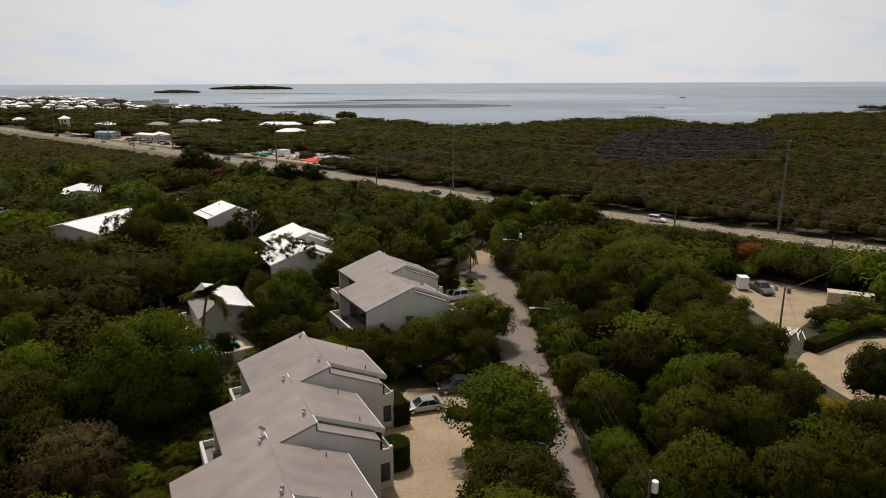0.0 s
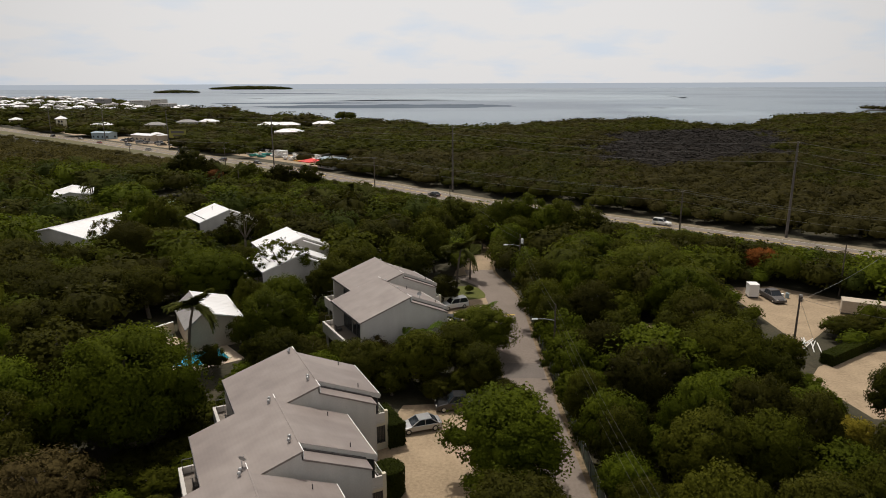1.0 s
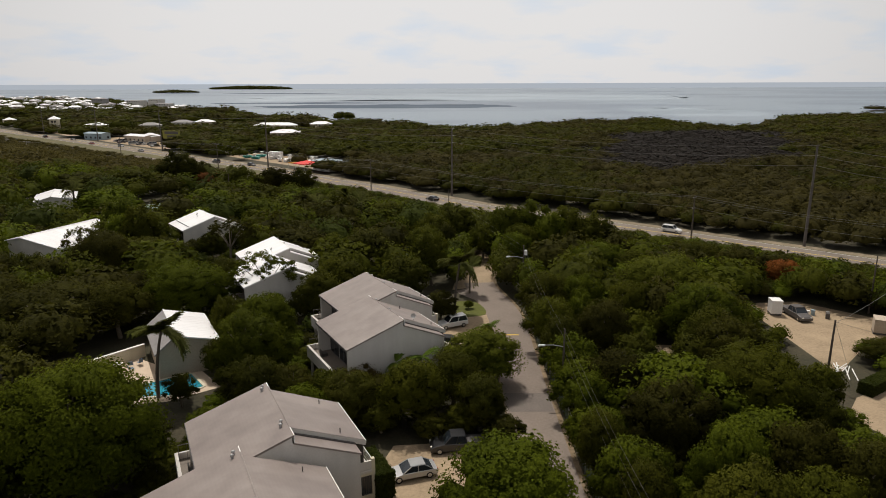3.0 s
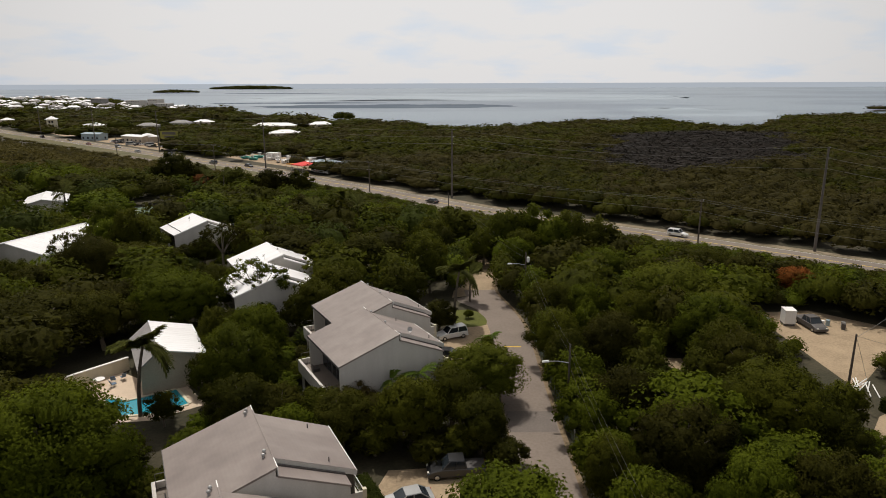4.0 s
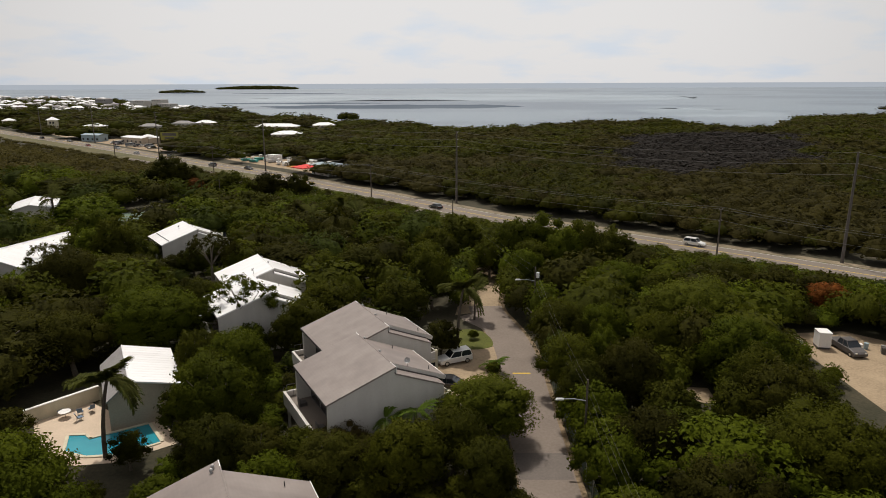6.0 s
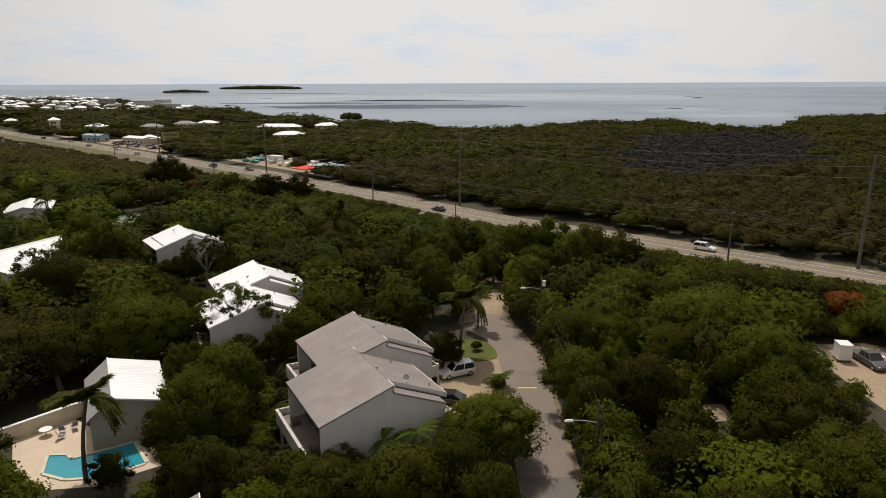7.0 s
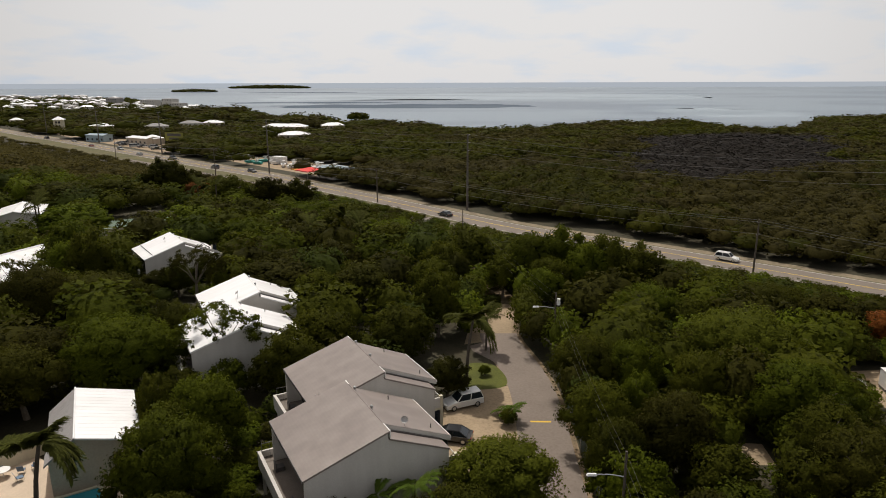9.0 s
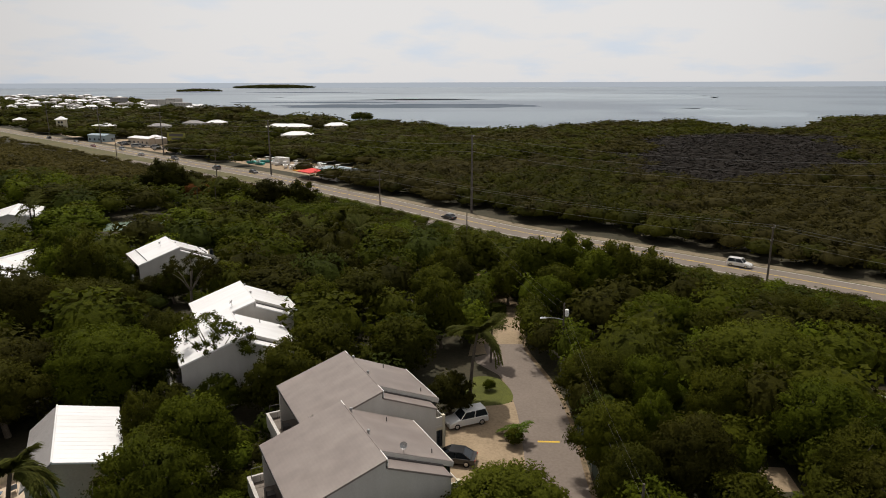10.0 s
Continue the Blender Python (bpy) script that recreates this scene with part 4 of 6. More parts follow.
def put_tree(meshes, x, y, turn, sx, sz, label, leaf_m=None, name="tree", group="", category="tree"):
    t = thing(name, Matrix.LocRotScale((x, y, 0), Euler((0, 0, turn)), (sx, sx, sz)), label, category, group)
    c = new("crown", meshes[0]); c.parent = t
    if leaf_m:
        c.material_slots[0].link = "OBJECT"; c.material_slots[0].material = leaf_m
    k = new("trunk", meshes[1]); k.parent = t
    return t


def in_poly(x, y, poly):
    inside = False
    for (x0, y0), (x1, y1) in zip(poly, poly[1:] + poly[:1]):
        if (y0 > y) != (y1 > y) and x < (x1 - x0) * (y - y0) / (y1 - y0) + x0:
            inside = not inside
    return inside


def seg_dist(x, y, line):
    best = 1e9
    for (x0, y0), (x1, y1) in zip(line, line[1:]):
        dx, dy = x1 - x0, y1 - y0
        t = max(0, min(1, ((x - x0) * dx + (y - y0) * dy) / (dx * dx + dy * dy)))
        best = min(best, math.hypot(x - x0 - t * dx, y - y0 - t * dy))
    return best


def side_of(x, y, line):
    best, s = 1e9, 0
    for (x0, y0), (x1, y1) in zip(line, line[1:]):
        dx, dy = x1 - x0, y1 - y0
        t = max(0, min(1, ((x - x0) * dx + (y - y0) * dy) / (dx * dx + dy * dy)))
        d = math.hypot(x - x0 - t * dx, y - y0 - t * dy)
        if d < best:
            best, s = d, 1 if dx * (y - y0) - dy * (x - x0) > 0 else -1
    return best * s          # positive: camera side of the highway


HOUSE_RECTS = []
for hx, hy, ang, wh, rz_ in HOUSES:
    c, s = math.cos(radians(ang)), math.sin(radians(ang))
    HOUSE_RECTS.append([(hx + u * c - v * s, hy + u * s + v * c) for u, v in ((-0.5, -8.4), (10.8, -8.4), (10.8, 7.2), (-0.5, 7.2))])
def rect(px, py, ang, x0, x1, y0, y1):
    c, s = math.cos(radians(ang)), math.sin(radians(ang))
    return [(px + u * c - v * s, py + u * s + v * c) for u, v in ((x0, y0), (x1, y0), (x1, y1), (x0, y1))]
HOUSE_RECTS += [rect(-38.4, 99.3, dang, -1, 12, -3.5, 6.2), rect(-79.2, 133, 72.2, -1, 21.5, -10, 4.5), rect(-116, 208, -64, -1, 17, -6, 7), rect(-118, 172, -60, -1, 15, -6, 7), rect(-83, 209, 25, -13, 13, -7, 7)]
# openings between the crowns through which roofs, pool and yards are seen
CLEAR = [[(-20, 46), (-5, 40), (8, 44), (7, 74), (-5, 74)], deck_pts, [(-34, 78), (-28, 76), (-26, 84), (-36, 86)], [(-28.5, 92), (-24, 86), (-22, 92), (-27, 99)],
         [(43.5, 66), (48, 61.5), (54, 66), (48, 80), (44.5, 78)],
         [(-92, 202), (-72, 211), (-64, 194), (-83, 186)],
         [(-2, 92), (8, 92), (9, 121), (2, 123), (-2, 108)], [(44.5, 81), (52, 84), (56, 91), (51, 95), (45.5, 93)], [(-6, 84.5), (0.5, 84.5), (0.5, 91), (-6, 91)]]
SPARE = list(LOTS.values())


def clear_of(x, y, r):
    for p in HOUSE_RECTS + SPARE + CLEAR:
        cx, cy = sum(q[0] for q in p) / len(p), sum(q[1] for q in p) / len(p)
        d = math.hypot(cx - x, cy - y) or 1
        k = min(1, (0.62 if y < 112 else 0.3) * r / d)
        if in_poly(x, y, p) or in_poly(x + (cx - x) * k, y + (cy - y) * k, p):
            return False
    if seg_dist(x, y, LANE) < ((3.0 + 0.3 * r if x < 9 else 3.8 + 0.12 * r) if y < 138 else 0.8):
        return False
    return True


# the trees that stand out, one by one: mesh, x, y, width, height, leaves, label
rng0 = np.random.default_rng(5)
BIG = make_tree(11, 6.8, 12.2, 21000, 0.14, L_BRIGHT, n=60, base=0.14)
NEAR = [make_tree(20 + i, 4.6, 9.0, 8500, 0.125, L_GREEN, n=28 + 2 * (i % 4), base=0.24) for i in range(6)]
MID = [make_tree(30 + i, 4.6, 9.0, 4800, 0.175, L_GREEN, n=24 + 2 * (i % 4), base=0.24) for i in range(6)]
BACK = [make_tree(50 + i, 4.6, 9.0, 2900, 0.215, L_GREEN, n=22 + i % 3, base=0.24) for i in range(6)]
WIDE = [make_tree(40 + i, 4.6, 7.2, 15000, 0.098, L_GREEN, n=38 + 3 * i, base=0.22) for i in range(3)]
AIRY = [make_tree(60 + i, 4.6, 9.5, 7600, 0.105, L_BRIGHT, n=26, base=0.50, hollow=0.45, core=False, open_=0.80, subs=6, girth=0.2) for i in range(2)]
BARE = make_tree(70, 4.6, 8.2, 7600, 0.115, L_BROWN, n=26, base=0.16, hollow=0.25)

HEROES = [
    (BIG, -31.4, 63.8, 1.12, 1.06, L_BRIGHT, "broad domed tree with dense bright green crown"),
    (BARE, -31.5, 49.5, 1.1, 1.0, L_BROWN, "half-bare brownish tree with thin dry foliage"),
    (NEAR[0], -41, 57, 1.1, 1.05, L_GREEN, "full green broadleaf tree at the garden edge"),
    (NEAR[1], -22.3, 85.0, 1.02, 1.15, L_BRIGHT, "tall leafy green tree beside the stepped houses"),
    (NEAR[2], -22.6, 93.5, 0.95, 1.1, L_BRIGHT, "dense green tree behind the pool"),
    (NEAR[3], -19.6, 78.0, 0.8, 0.85, L_GREEN, "green tree leaning over the pool garden"),
    (NEAR[4], -9.5, 77.0, 0.85, 0.72, L_OLIVE, "olive-green tree between the two house rows"),
    (NEAR[5], -2.6, 77.0, 0.9, 0.85, L_GREEN, "leafy green tree by the parking yard"),
    (NEAR[1], -16.0, 77.8, 0.7, 0.72, L_OLIVE, "olive tree before a white gable"),
    (BARE, -8.8, 82.0, 0.6, 0.62, L_BROWN, "brownish thin shrub-like tree before a white gable"),
    (NEAR[2], -6.0, 79.6, 0.66, 0.52, L_OLIVE, "olive shrub-like tree before a white gable"),
    (BARE, -9.6, 80.2, 0.62, 0.60, L_BROWN, "brownish thin shrub-like tree before a white gable"),
    (NEAR[3], -12.6, 80.6, 0.6, 0.52, L_GREEN, "green shrub-like tree beside a white deck"),
    (NEAR[0], 5.3, 87.0, 1.16, 0.80, L_GOLD, "spreading olive tree beside the lane"),
    (NEAR[2], 1.6, 80.5, 0.8, 0.80, L_GREEN, "rounded green tree beside the lane"),
    (NEAR[5], 6.0, 57.4, 1.38, 1.08, L_BRIGHT, "bright green tree overhanging the parking yard"),
    (NEAR[4], 5.6, 46.0, 1.15, 0.9, L_OLIVE, "olive tree standing beside the lane"),
    (NEAR[1], 5.8, 53.0, 0.95, 0.58, L_BRIGHT, "low bright tree between lane and parking yard"),
    (NEAR[0], -27.6, 89.8, 0.48, 0.55, L_GREEN, "small green tree against the pool house"),
    (NEAR[5], -44.6, 85.6, 0.6, 0.45, L_OLIVE, "olive tree at the pool garden wall"),
    (NEAR[3], -37.6, 79.2, 0.6, 0.40, L_GREEN, "low green tree at the pool garden wall"),
    (NEAR[2], -41.2, 81.6, 0.55, 0.40, L_GREEN, "low green tree at the pool garden wall"),
    (AIRY[0], -27.6, 111.0, 1.3, 1.15, L_BRIGHT, "thin airy tree with open limbs before white roofs"),
]
HEROES += [
    (AIRY[1], -42.0, 140, 1.25, 1.1, L_OLIVE, "flat-topped airy tree before a white roof"),
    (MID[1], -93, 244, 1.6, 1.45, L_GREEN, "large dark tree standing above the others"),
    (MID[2], -80.5, 238, 1.1, 0.75, L_RED, "rusty-leaved tree near the highway"),
    (MID[3], 60.7, 124.5, 0.8, 0.62, L_RED, "tree with scattered red-orange flowers"),
    (NEAR[5], 39.6, 61.0, 0.5, 0.55, L_YELLOW, "tree with yellowing leaves beside the sandy track"),
    (NEAR[0], 0.1, 108.6, 0.62, 0.58, L_OLIVE, "olive shrub beside the white balcony"),
    (NEAR[1], -29.4, 81.4, 0.40, 0.46, L_GREEN, "slim green tree at the pool edge"),
    (NEAR[2], -24.4, 90.8, 0.85, 0.95, L_GREEN, "dark green tree beside the pool"),
    (AIRY[0], -68.2, 134, 0.95, 1.05, L_OLIVE, "airy olive tree before the long white roof"),
    (MID[2], -60.8, 150.0, 0.8, 0.85, L_BRIGHT, "bright green tree beside the long white building"),
    (MID[3], -66, 120, 0.9, 0.85, L_OLIVE, "olive tree before the long white building"),
    (MID[0], -36.5, 121, 0.85, 0.80, L_GREEN, "green tree hiding the deck of a white townhouse"),
    (MID[1], -18.0, 108, 0.95, 0.95, L_GREEN, "dense green tree between the house rows"),
    (MID[3], -15.5, 115, 1.0, 1.0, L_GREEN, "dense green tree behind the taupe roofs"),
    (MID[0], -47.5, 145.5, 0.7, 0.68, L_GREEN, "round green tree below a white roof"),
    (MID[2], -58.5, 151, 0.8, 0.62, L_BRIGHT, "bright green tree beside a white townhouse"),
]
HEROES += [
    (MID[5], -39.5, 124, 0.75, 0.72, L_GREEN, "green tree hiding the deck of a white townhouse"),
    (MID[4], 13.5, 148, 1.05, 1.22, L_BRIGHT, "tall bright tree at the end of the lane"),
    (MID[5], 19.5, 150, 1.1, 1.3, L_BRIGHT, "tall bright tree near the highway"),
    (MID[0], 26.0, 146, 1.1, 1.25, L_GREEN, "dense green tree near the highway"),
    (MID[1], 31.5, 142.5, 1.1, 1.15, L_GREEN, "dense green tree near the highway"),
    (MID[3], 16.5, 142, 0.9, 0.95, L_GREEN, "green tree at the end of the lane"),
    (MID[2], -1.5, 150, 1.0, 1.0, L_GREEN, "dense dark tree beyond the lane's end"),
    (MID[4], -3.0, 140, 1.0, 0.95, L_GREEN, "dense green tree beside the lane's end"),
    (NEAR[0], -33.5, 57.5, 0.5, 0.30, L_GREEN, "low dark shrub in the shade of a large tree"),
    (NEAR[1], -29.5, 56.2, 0.55, 0.32, L_GREEN, "low dark shrub in the shade of a large tree"),
    (NEAR[2], -25.6, 56.0, 0.5, 0.30, L_GREEN, "low dark shrub in the shade of a large tree"),
    (NEAR[3], -24.0, 51.5, 0.5, 0.30, L_OLIVE, "low dark shrub beside the taupe-roofed house"),
    (NEAR[4], -22.6, 46.5, 0.5, 0.30, L_GREEN, "low dark shrub beside the taupe-roofed house"),
    (NEAR[5], -26.5, 60.0, 0.5, 0.34, L_GREEN, "low dark shrub in the shade of a large tree"),
    (NEAR[2], -21.8, 41.0, 0.5, 0.30, L_GREEN, "low dark shrub beside the taupe-roofed house"),
    (NEAR[0], -26.8, 43.5, 0.6, 0.42, L_OLIVE, "low olive tree beside the taupe-roofed house"),
    (MID[0], -75.5, 127, 0.75, 0.70, L_GREEN, "green tree before the long white building"),
    (MID[3], -65.4, 132.5, 0.72, 0.72, L_OLIVE, "olive tree before the long white building"),
    (MID[2], -71.5, 125, 0.8, 0.75, L_GREEN, "green tree before the long white building"),
    (MID[5], -52.0, 148, 0.7, 0.45, L_OLIVE, "olive tree below a white roof"),
]
HEROES += [
    (MID[1], -45.0, 152, 0.62, 0.62, L_GREEN, "green tree below a white roof"),
    (NEAR[4], -29.8, 104.6, 0.62, 0.60, L_GREEN, "green tree below the white townhouses"),
    (NEAR[2], -25.2, 106.6, 0.6, 0.62, L_BRIGHT, "bright green tree below the white townhouses"),
    (NEAR[1], -20.6, 107.6, 0.6, 0.70, L_GREEN, "green tree below the white townhouses"),
    (MID[0], 8.8, 146.0, 0.8, 0.85, L_GREEN, "dense tree closing over the lane's end"),
    (MID[3], 0.4, 148.5, 0.85, 0.85, L_GREEN, "dense tree closing over the lane's end"),
    (NEAR[5], 6.7, 73.4, 0.5, 0.34, L_OLIVE, "low olive shrub-like tree beside the lane"),
    (NEAR[3], 2.6, 75.2, 0.5, 0.36, L_GREEN, "low green tree behind the parking yard"),
    (NEAR[1], -1.0, 74.6, 0.5, 0.34, L_OLIVE, "low olive tree behind the parking yard"),
    (NEAR[2], -6.0, 75.6, 0.55, 0.42, L_GREEN, "low green tree behind the taupe roofs"),
    (NEAR[2], 4.4, 76.0, 0.72, 0.72, L_GREEN, "green tree leaning over the lane"),
    (MID[0], 22.5, 143.5, 0.95, 1.15, L_LIME, "lime-green tree near the highway"),
    (MID[4], 14.8, 137.5, 0.8, 0.85, L_LIME, "lime-green tree at the end of the lane"),
    (MID[2], -6.0, 117, 1.05, 0.95, L_GREEN, "dense green tree behind the taupe roofs"),
]
for me, x, y, sx, sz, lm, lab in HEROES:
    if me in NEAR and sx < 0.65:
        me = BACK[NEAR.index(me)]
    put_tree(me, x, y, rng0.uniform(0, 6.3), sx, sz, lab, lm)
taken = [(h[1], h[2], 3.8 * h[3] + (2.4 if h[0] is BIG else 0)) for h in HEROES]

TREE_LABELS = {"broadleaf_green": "dense green broadleaf tree in the woods", "bright_green_leaves": "bright green broadleaf tree in sunlight", "olive_leaves": "dull olive-green tree in dry woodland",
               "dry_brown_leaves": "dry brownish tree in the thicket", "lime_green_leaves": "fresh lime-green broadleaf tree in sunlight", "golden_olive_leaves": "golden-olive broadleaf tree in sunlight", "yellowing_leaves": "tree with yellowing crown"}
# woodland crowns that can be told apart: x, y, radius, height, leaves
LANE_WOODS = [
    (15.1, 66.7, 2.8, 7, "G"), (21.9, 68.4, 4.4, 9, "O"), (23.9, 60, 3.2, 9.5, "L"), (30.4, 61.1, 3.4, 9, "O"), (22.9, 54.6, 4.2, 9, "Y"),
    (16.1, 57.2, 3, 8, "G"), (34.2, 59, 3.4, 8.5, "O"), (33, 76.1, 6.2, 9, "G"), (19.7, 78.6, 3.7, 8, "O"), (27.9, 54.2, 3.6, 9, "G"),
    (37.2, 71.5, 3.0, 6.6, "G"), (20.4, 45.2, 4.2, 9.5, "Y"), (27, 44.4, 4.1, 9.5, "O"), (33.5, 46.5, 3.6, 9, "G"), (47.6, 65.6, 3.8, 8.6, "G"), (39.6, 53.2, 3.4, 8.5, "O"),
]
YARD_WOODS = [
    (29, 129.1, 5.5, 7.5, "B"), (36.1, 113.7, 7.8, 9, "Y"), (54.3, 127.4, 5, 7, "O"), (47.3, 131.8, 5.5, 7, "G"), (15.8, 108.5, 4.1, 8, "G"),
    (21.5, 107.2, 3.3, 8, "B"), (30.2, 114.4, 2.6, 6, "Y"), (15.3, 96.4, 4.2, 8, "G"), (21.3, 92.4, 4.1, 9, "O"), (19.7, 98.6, 2.3, 8, "B"),
    (27.6, 104, 3.8, 8, "G"), (36, 98.8, 4.8, 9, "B"), (35.2, 92.3, 3.9, 8, "G"), (15.3, 89.2, 3.3, 8, "G"), (33.7, 124.7, 3.7, 7, "G"),
    (35.2, 86.6, 4.2, 8.5, "O"),
]
GARDEN_WOODS = [
    (-1.6, 127.8, 3.9, 10, "G"), (-48.3, 108.9, 4.6, 8, "O"), (-28.9, 97.1, 2.4, 8, "G"), (-44, 64.6, 4.7, 9.5, "L"), (-52.1, 75.3, 3.1, 9, "L"),
    (-54.9, 100.8, 8.7, 8.5, "O"), (-66.5, 104.2, 7.1, 8.5, "O"), (-53.6, 85.8, 5, 8.5, "O"), (-79.4, 119.7, 7.6, 8.5, "O"), (-60.3, 85.8, 4.2, 8.5, "O"),
    (-37, 61.5, 3.4, 7, "G"), (-39.3, 109.9, 6.9, 9, "B"), (-46.5, 102.5, 4.6, 8.5, "O"),
]
BACK_WOODS = [
    (3.4, 159.3, 6, 9, "G"), (-14.4, 138.5, 5.8, 8, "O"), (-21.7, 153.4, 5.6, 8, "O"), (-29.3, 147.7, 5.9, 8, "O"), (-13, 165.7, 6.6, 9, "G"),
    (-23.9, 184, 6.7, 10, "G"), (-34.9, 184.4, 5.8, 8, "O"), (-50, 193.7, 7, 9, "G"), (-45, 174.5, 6.2, 8, "B"), (-61.3, 184.7, 7.5, 9, "L"),
    (-100.6, 226.8, 8.3, 9, "G"), (-89.4, 186, 8.9, 9, "L"), (-65, 143.5, 4, 10.5, "L"), (-67.5, 149, 5, 12.5, "L"), (-61, 143, 4.5, 12, "G"), (-60.4, 126.8, 6, 10.5, "O"), (-66, 223, 6.2, 10.5, "G"), (-55, 227, 5.6, 9.8, "O"), (-46, 229, 5, 8.6, "G"), (-86, 247, 5, 9, "O"), (-20.4, 134.2, 4.3, 8, "G"), (-109.2, 166.3, 8.7, 8, "O"),
    (-114.8, 222.9, 12, 8.5, "G"), (-68.7, 145.8, 7.1, 8.5, "G"), (-27.6, 139, 7.5, 8.5, "O"), (-54.4, 131.9, 6.6, 8, "O"),
]
LEAF_KIND = {"B": L_BRIGHT, "O": L_OLIVE, "G": L_GREEN, "Y": L_GOLD, "L": L_LIME}
for i, (x, y, r, h, c) in enumerate(LANE_WOODS + YARD_WOODS + GARDEN_WOODS + BACK_WOODS):
    kind_, tall = (WIDE, 7.0) if r > 5 and y < 135 else (NEAR if y < 116 else MID if y < 155 else BACK, 8.8)
    put_tree(kind_[i % len(kind_)], x, y, rng0.uniform(0, 6.3), r / 4.5, h / tall, TREE_LABELS[LEAF_KIND[c].name], LEAF_KIND[c], group="woodland trees")
    taken.append((x, y, 0.86 * r))

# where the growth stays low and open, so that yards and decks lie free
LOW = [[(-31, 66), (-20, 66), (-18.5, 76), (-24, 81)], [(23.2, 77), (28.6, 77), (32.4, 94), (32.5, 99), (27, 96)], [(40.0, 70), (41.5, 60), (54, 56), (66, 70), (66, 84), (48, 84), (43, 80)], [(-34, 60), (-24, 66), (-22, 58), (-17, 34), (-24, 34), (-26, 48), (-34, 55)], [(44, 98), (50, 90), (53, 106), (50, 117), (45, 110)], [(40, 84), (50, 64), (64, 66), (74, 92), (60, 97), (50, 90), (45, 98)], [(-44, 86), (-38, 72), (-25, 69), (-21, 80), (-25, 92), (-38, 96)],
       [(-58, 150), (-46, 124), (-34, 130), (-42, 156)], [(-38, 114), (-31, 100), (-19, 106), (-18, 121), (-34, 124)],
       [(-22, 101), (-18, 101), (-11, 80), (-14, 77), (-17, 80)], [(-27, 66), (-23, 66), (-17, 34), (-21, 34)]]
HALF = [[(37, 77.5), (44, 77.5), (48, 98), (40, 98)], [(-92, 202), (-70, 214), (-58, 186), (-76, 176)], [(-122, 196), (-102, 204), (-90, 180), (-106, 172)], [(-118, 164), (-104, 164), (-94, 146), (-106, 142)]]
rows_near = []
rng1 = np.random.default_rng(9)
grid = {}
def crowded(x, y, r, k):
    i, j = int(x // 12), int(y // 12)
    for a in (i - 1, i, i + 1):
        for b_ in (j - 1, j, j + 1):
            for px, py, pr in grid.get((a, b_), ()):
                if (px - x) ** 2 + (py - y) ** 2 < (k * (pr + r)) ** 2:
                    return True
    return False
def note(x, y, r):
    grid.setdefault((int(x // 12), int(y // 12)), []).append((x, y, r))
for x, y, r in taken:
    note(x, y, r)
for k in range(26):
    yy, rr_ = 40 + 3.3 * k + rng1.uniform(-0.8, 0.8), rng1.uniform(2.6, 3.6)
    xx = 14.9 + 0.18 * rr_ + rng1.uniform(-0.1, 0.7)
    if not crowded(xx, yy, rr_, 0.45):
        note(xx, yy, rr_)
        rows_near.append((xx, yy, rr_, rr_ * rng1.uniform(1.7, 2.3), 100.0))
for i in range(0, len(LANE) - 1, 2):
    (x0, y0), (x1, y1) = LANE[i], LANE[i + 1]
    if not 103 < y0 < 143:
        continue
    d = Vector((x1 - x0, y1 - y0)).normalized()
    for off, lo_ in ((4.3, 103), (-4.6, 127)):
        rr_ = rng1.uniform(2.5, 3.3)
        xx, yy = x0 + d.y * off + rng1.uniform(-0.3, 0.6), y0 - d.x * off
        if y0 > lo_ and not crowded(xx, yy, rr_, 0.42):
            note(xx, yy, rr_)
            rows_near.append((xx, yy, rr_, rr_ * rng1.uniform(1.9, 2.4), 100.0))
tries = 0
while tries < 26000:
    tries += 1
    y = 22 + (262 - 22) * rng1.random() ** 0.75
    x = rng1.uniform(-0.72 * y - 28, 0.72 * y + 30)
    r = rng1.uniform(4.4, 7.0) if tries < 6000 else rng1.uniform(3.2, 4.6) if tries < 12000 else rng1.uniform(2.2, 3.2) if tries < 17000 else rng1.uniform(1.5, 2.2)
    if y > 112 and tries < 9000:
        r *= 1.25
    sd = side_of(x, y, HWY)
    if sd < 9 + 0.5 * r:
        continue
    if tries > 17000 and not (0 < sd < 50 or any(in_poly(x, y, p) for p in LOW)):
        continue
    if not clear_of(x, y, r) or crowded(x, y, r, 0.64 if tries < 12000 else 0.54):
        continue
    h = (r * rng1.uniform(0.9, 1.35) + 3.8) * (1.0 if tries < 12000 else 0.62)
    if sd > 0:
        h = min(h, 1.4 + 36 / (math.hypot(x, y - 15) + 10) * max(0, sd - 4.5 - 0.3 * r))
    h = min(h, 7.0 if sd < 0 else 9.8 if x > 13 else 11.5) * rng1.uniform(0.68, 1.0)
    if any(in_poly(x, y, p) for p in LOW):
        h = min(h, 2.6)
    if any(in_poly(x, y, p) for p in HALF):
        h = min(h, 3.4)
    if h < 1.2:
        continue
    r = min(r, h * 0.75 + 0.7)
    note(x, y, r)
    rows_near.append((x, y, r, h, sd))
# scrub that closes in on the sandy yard
rng3 = np.random.default_rng(31)
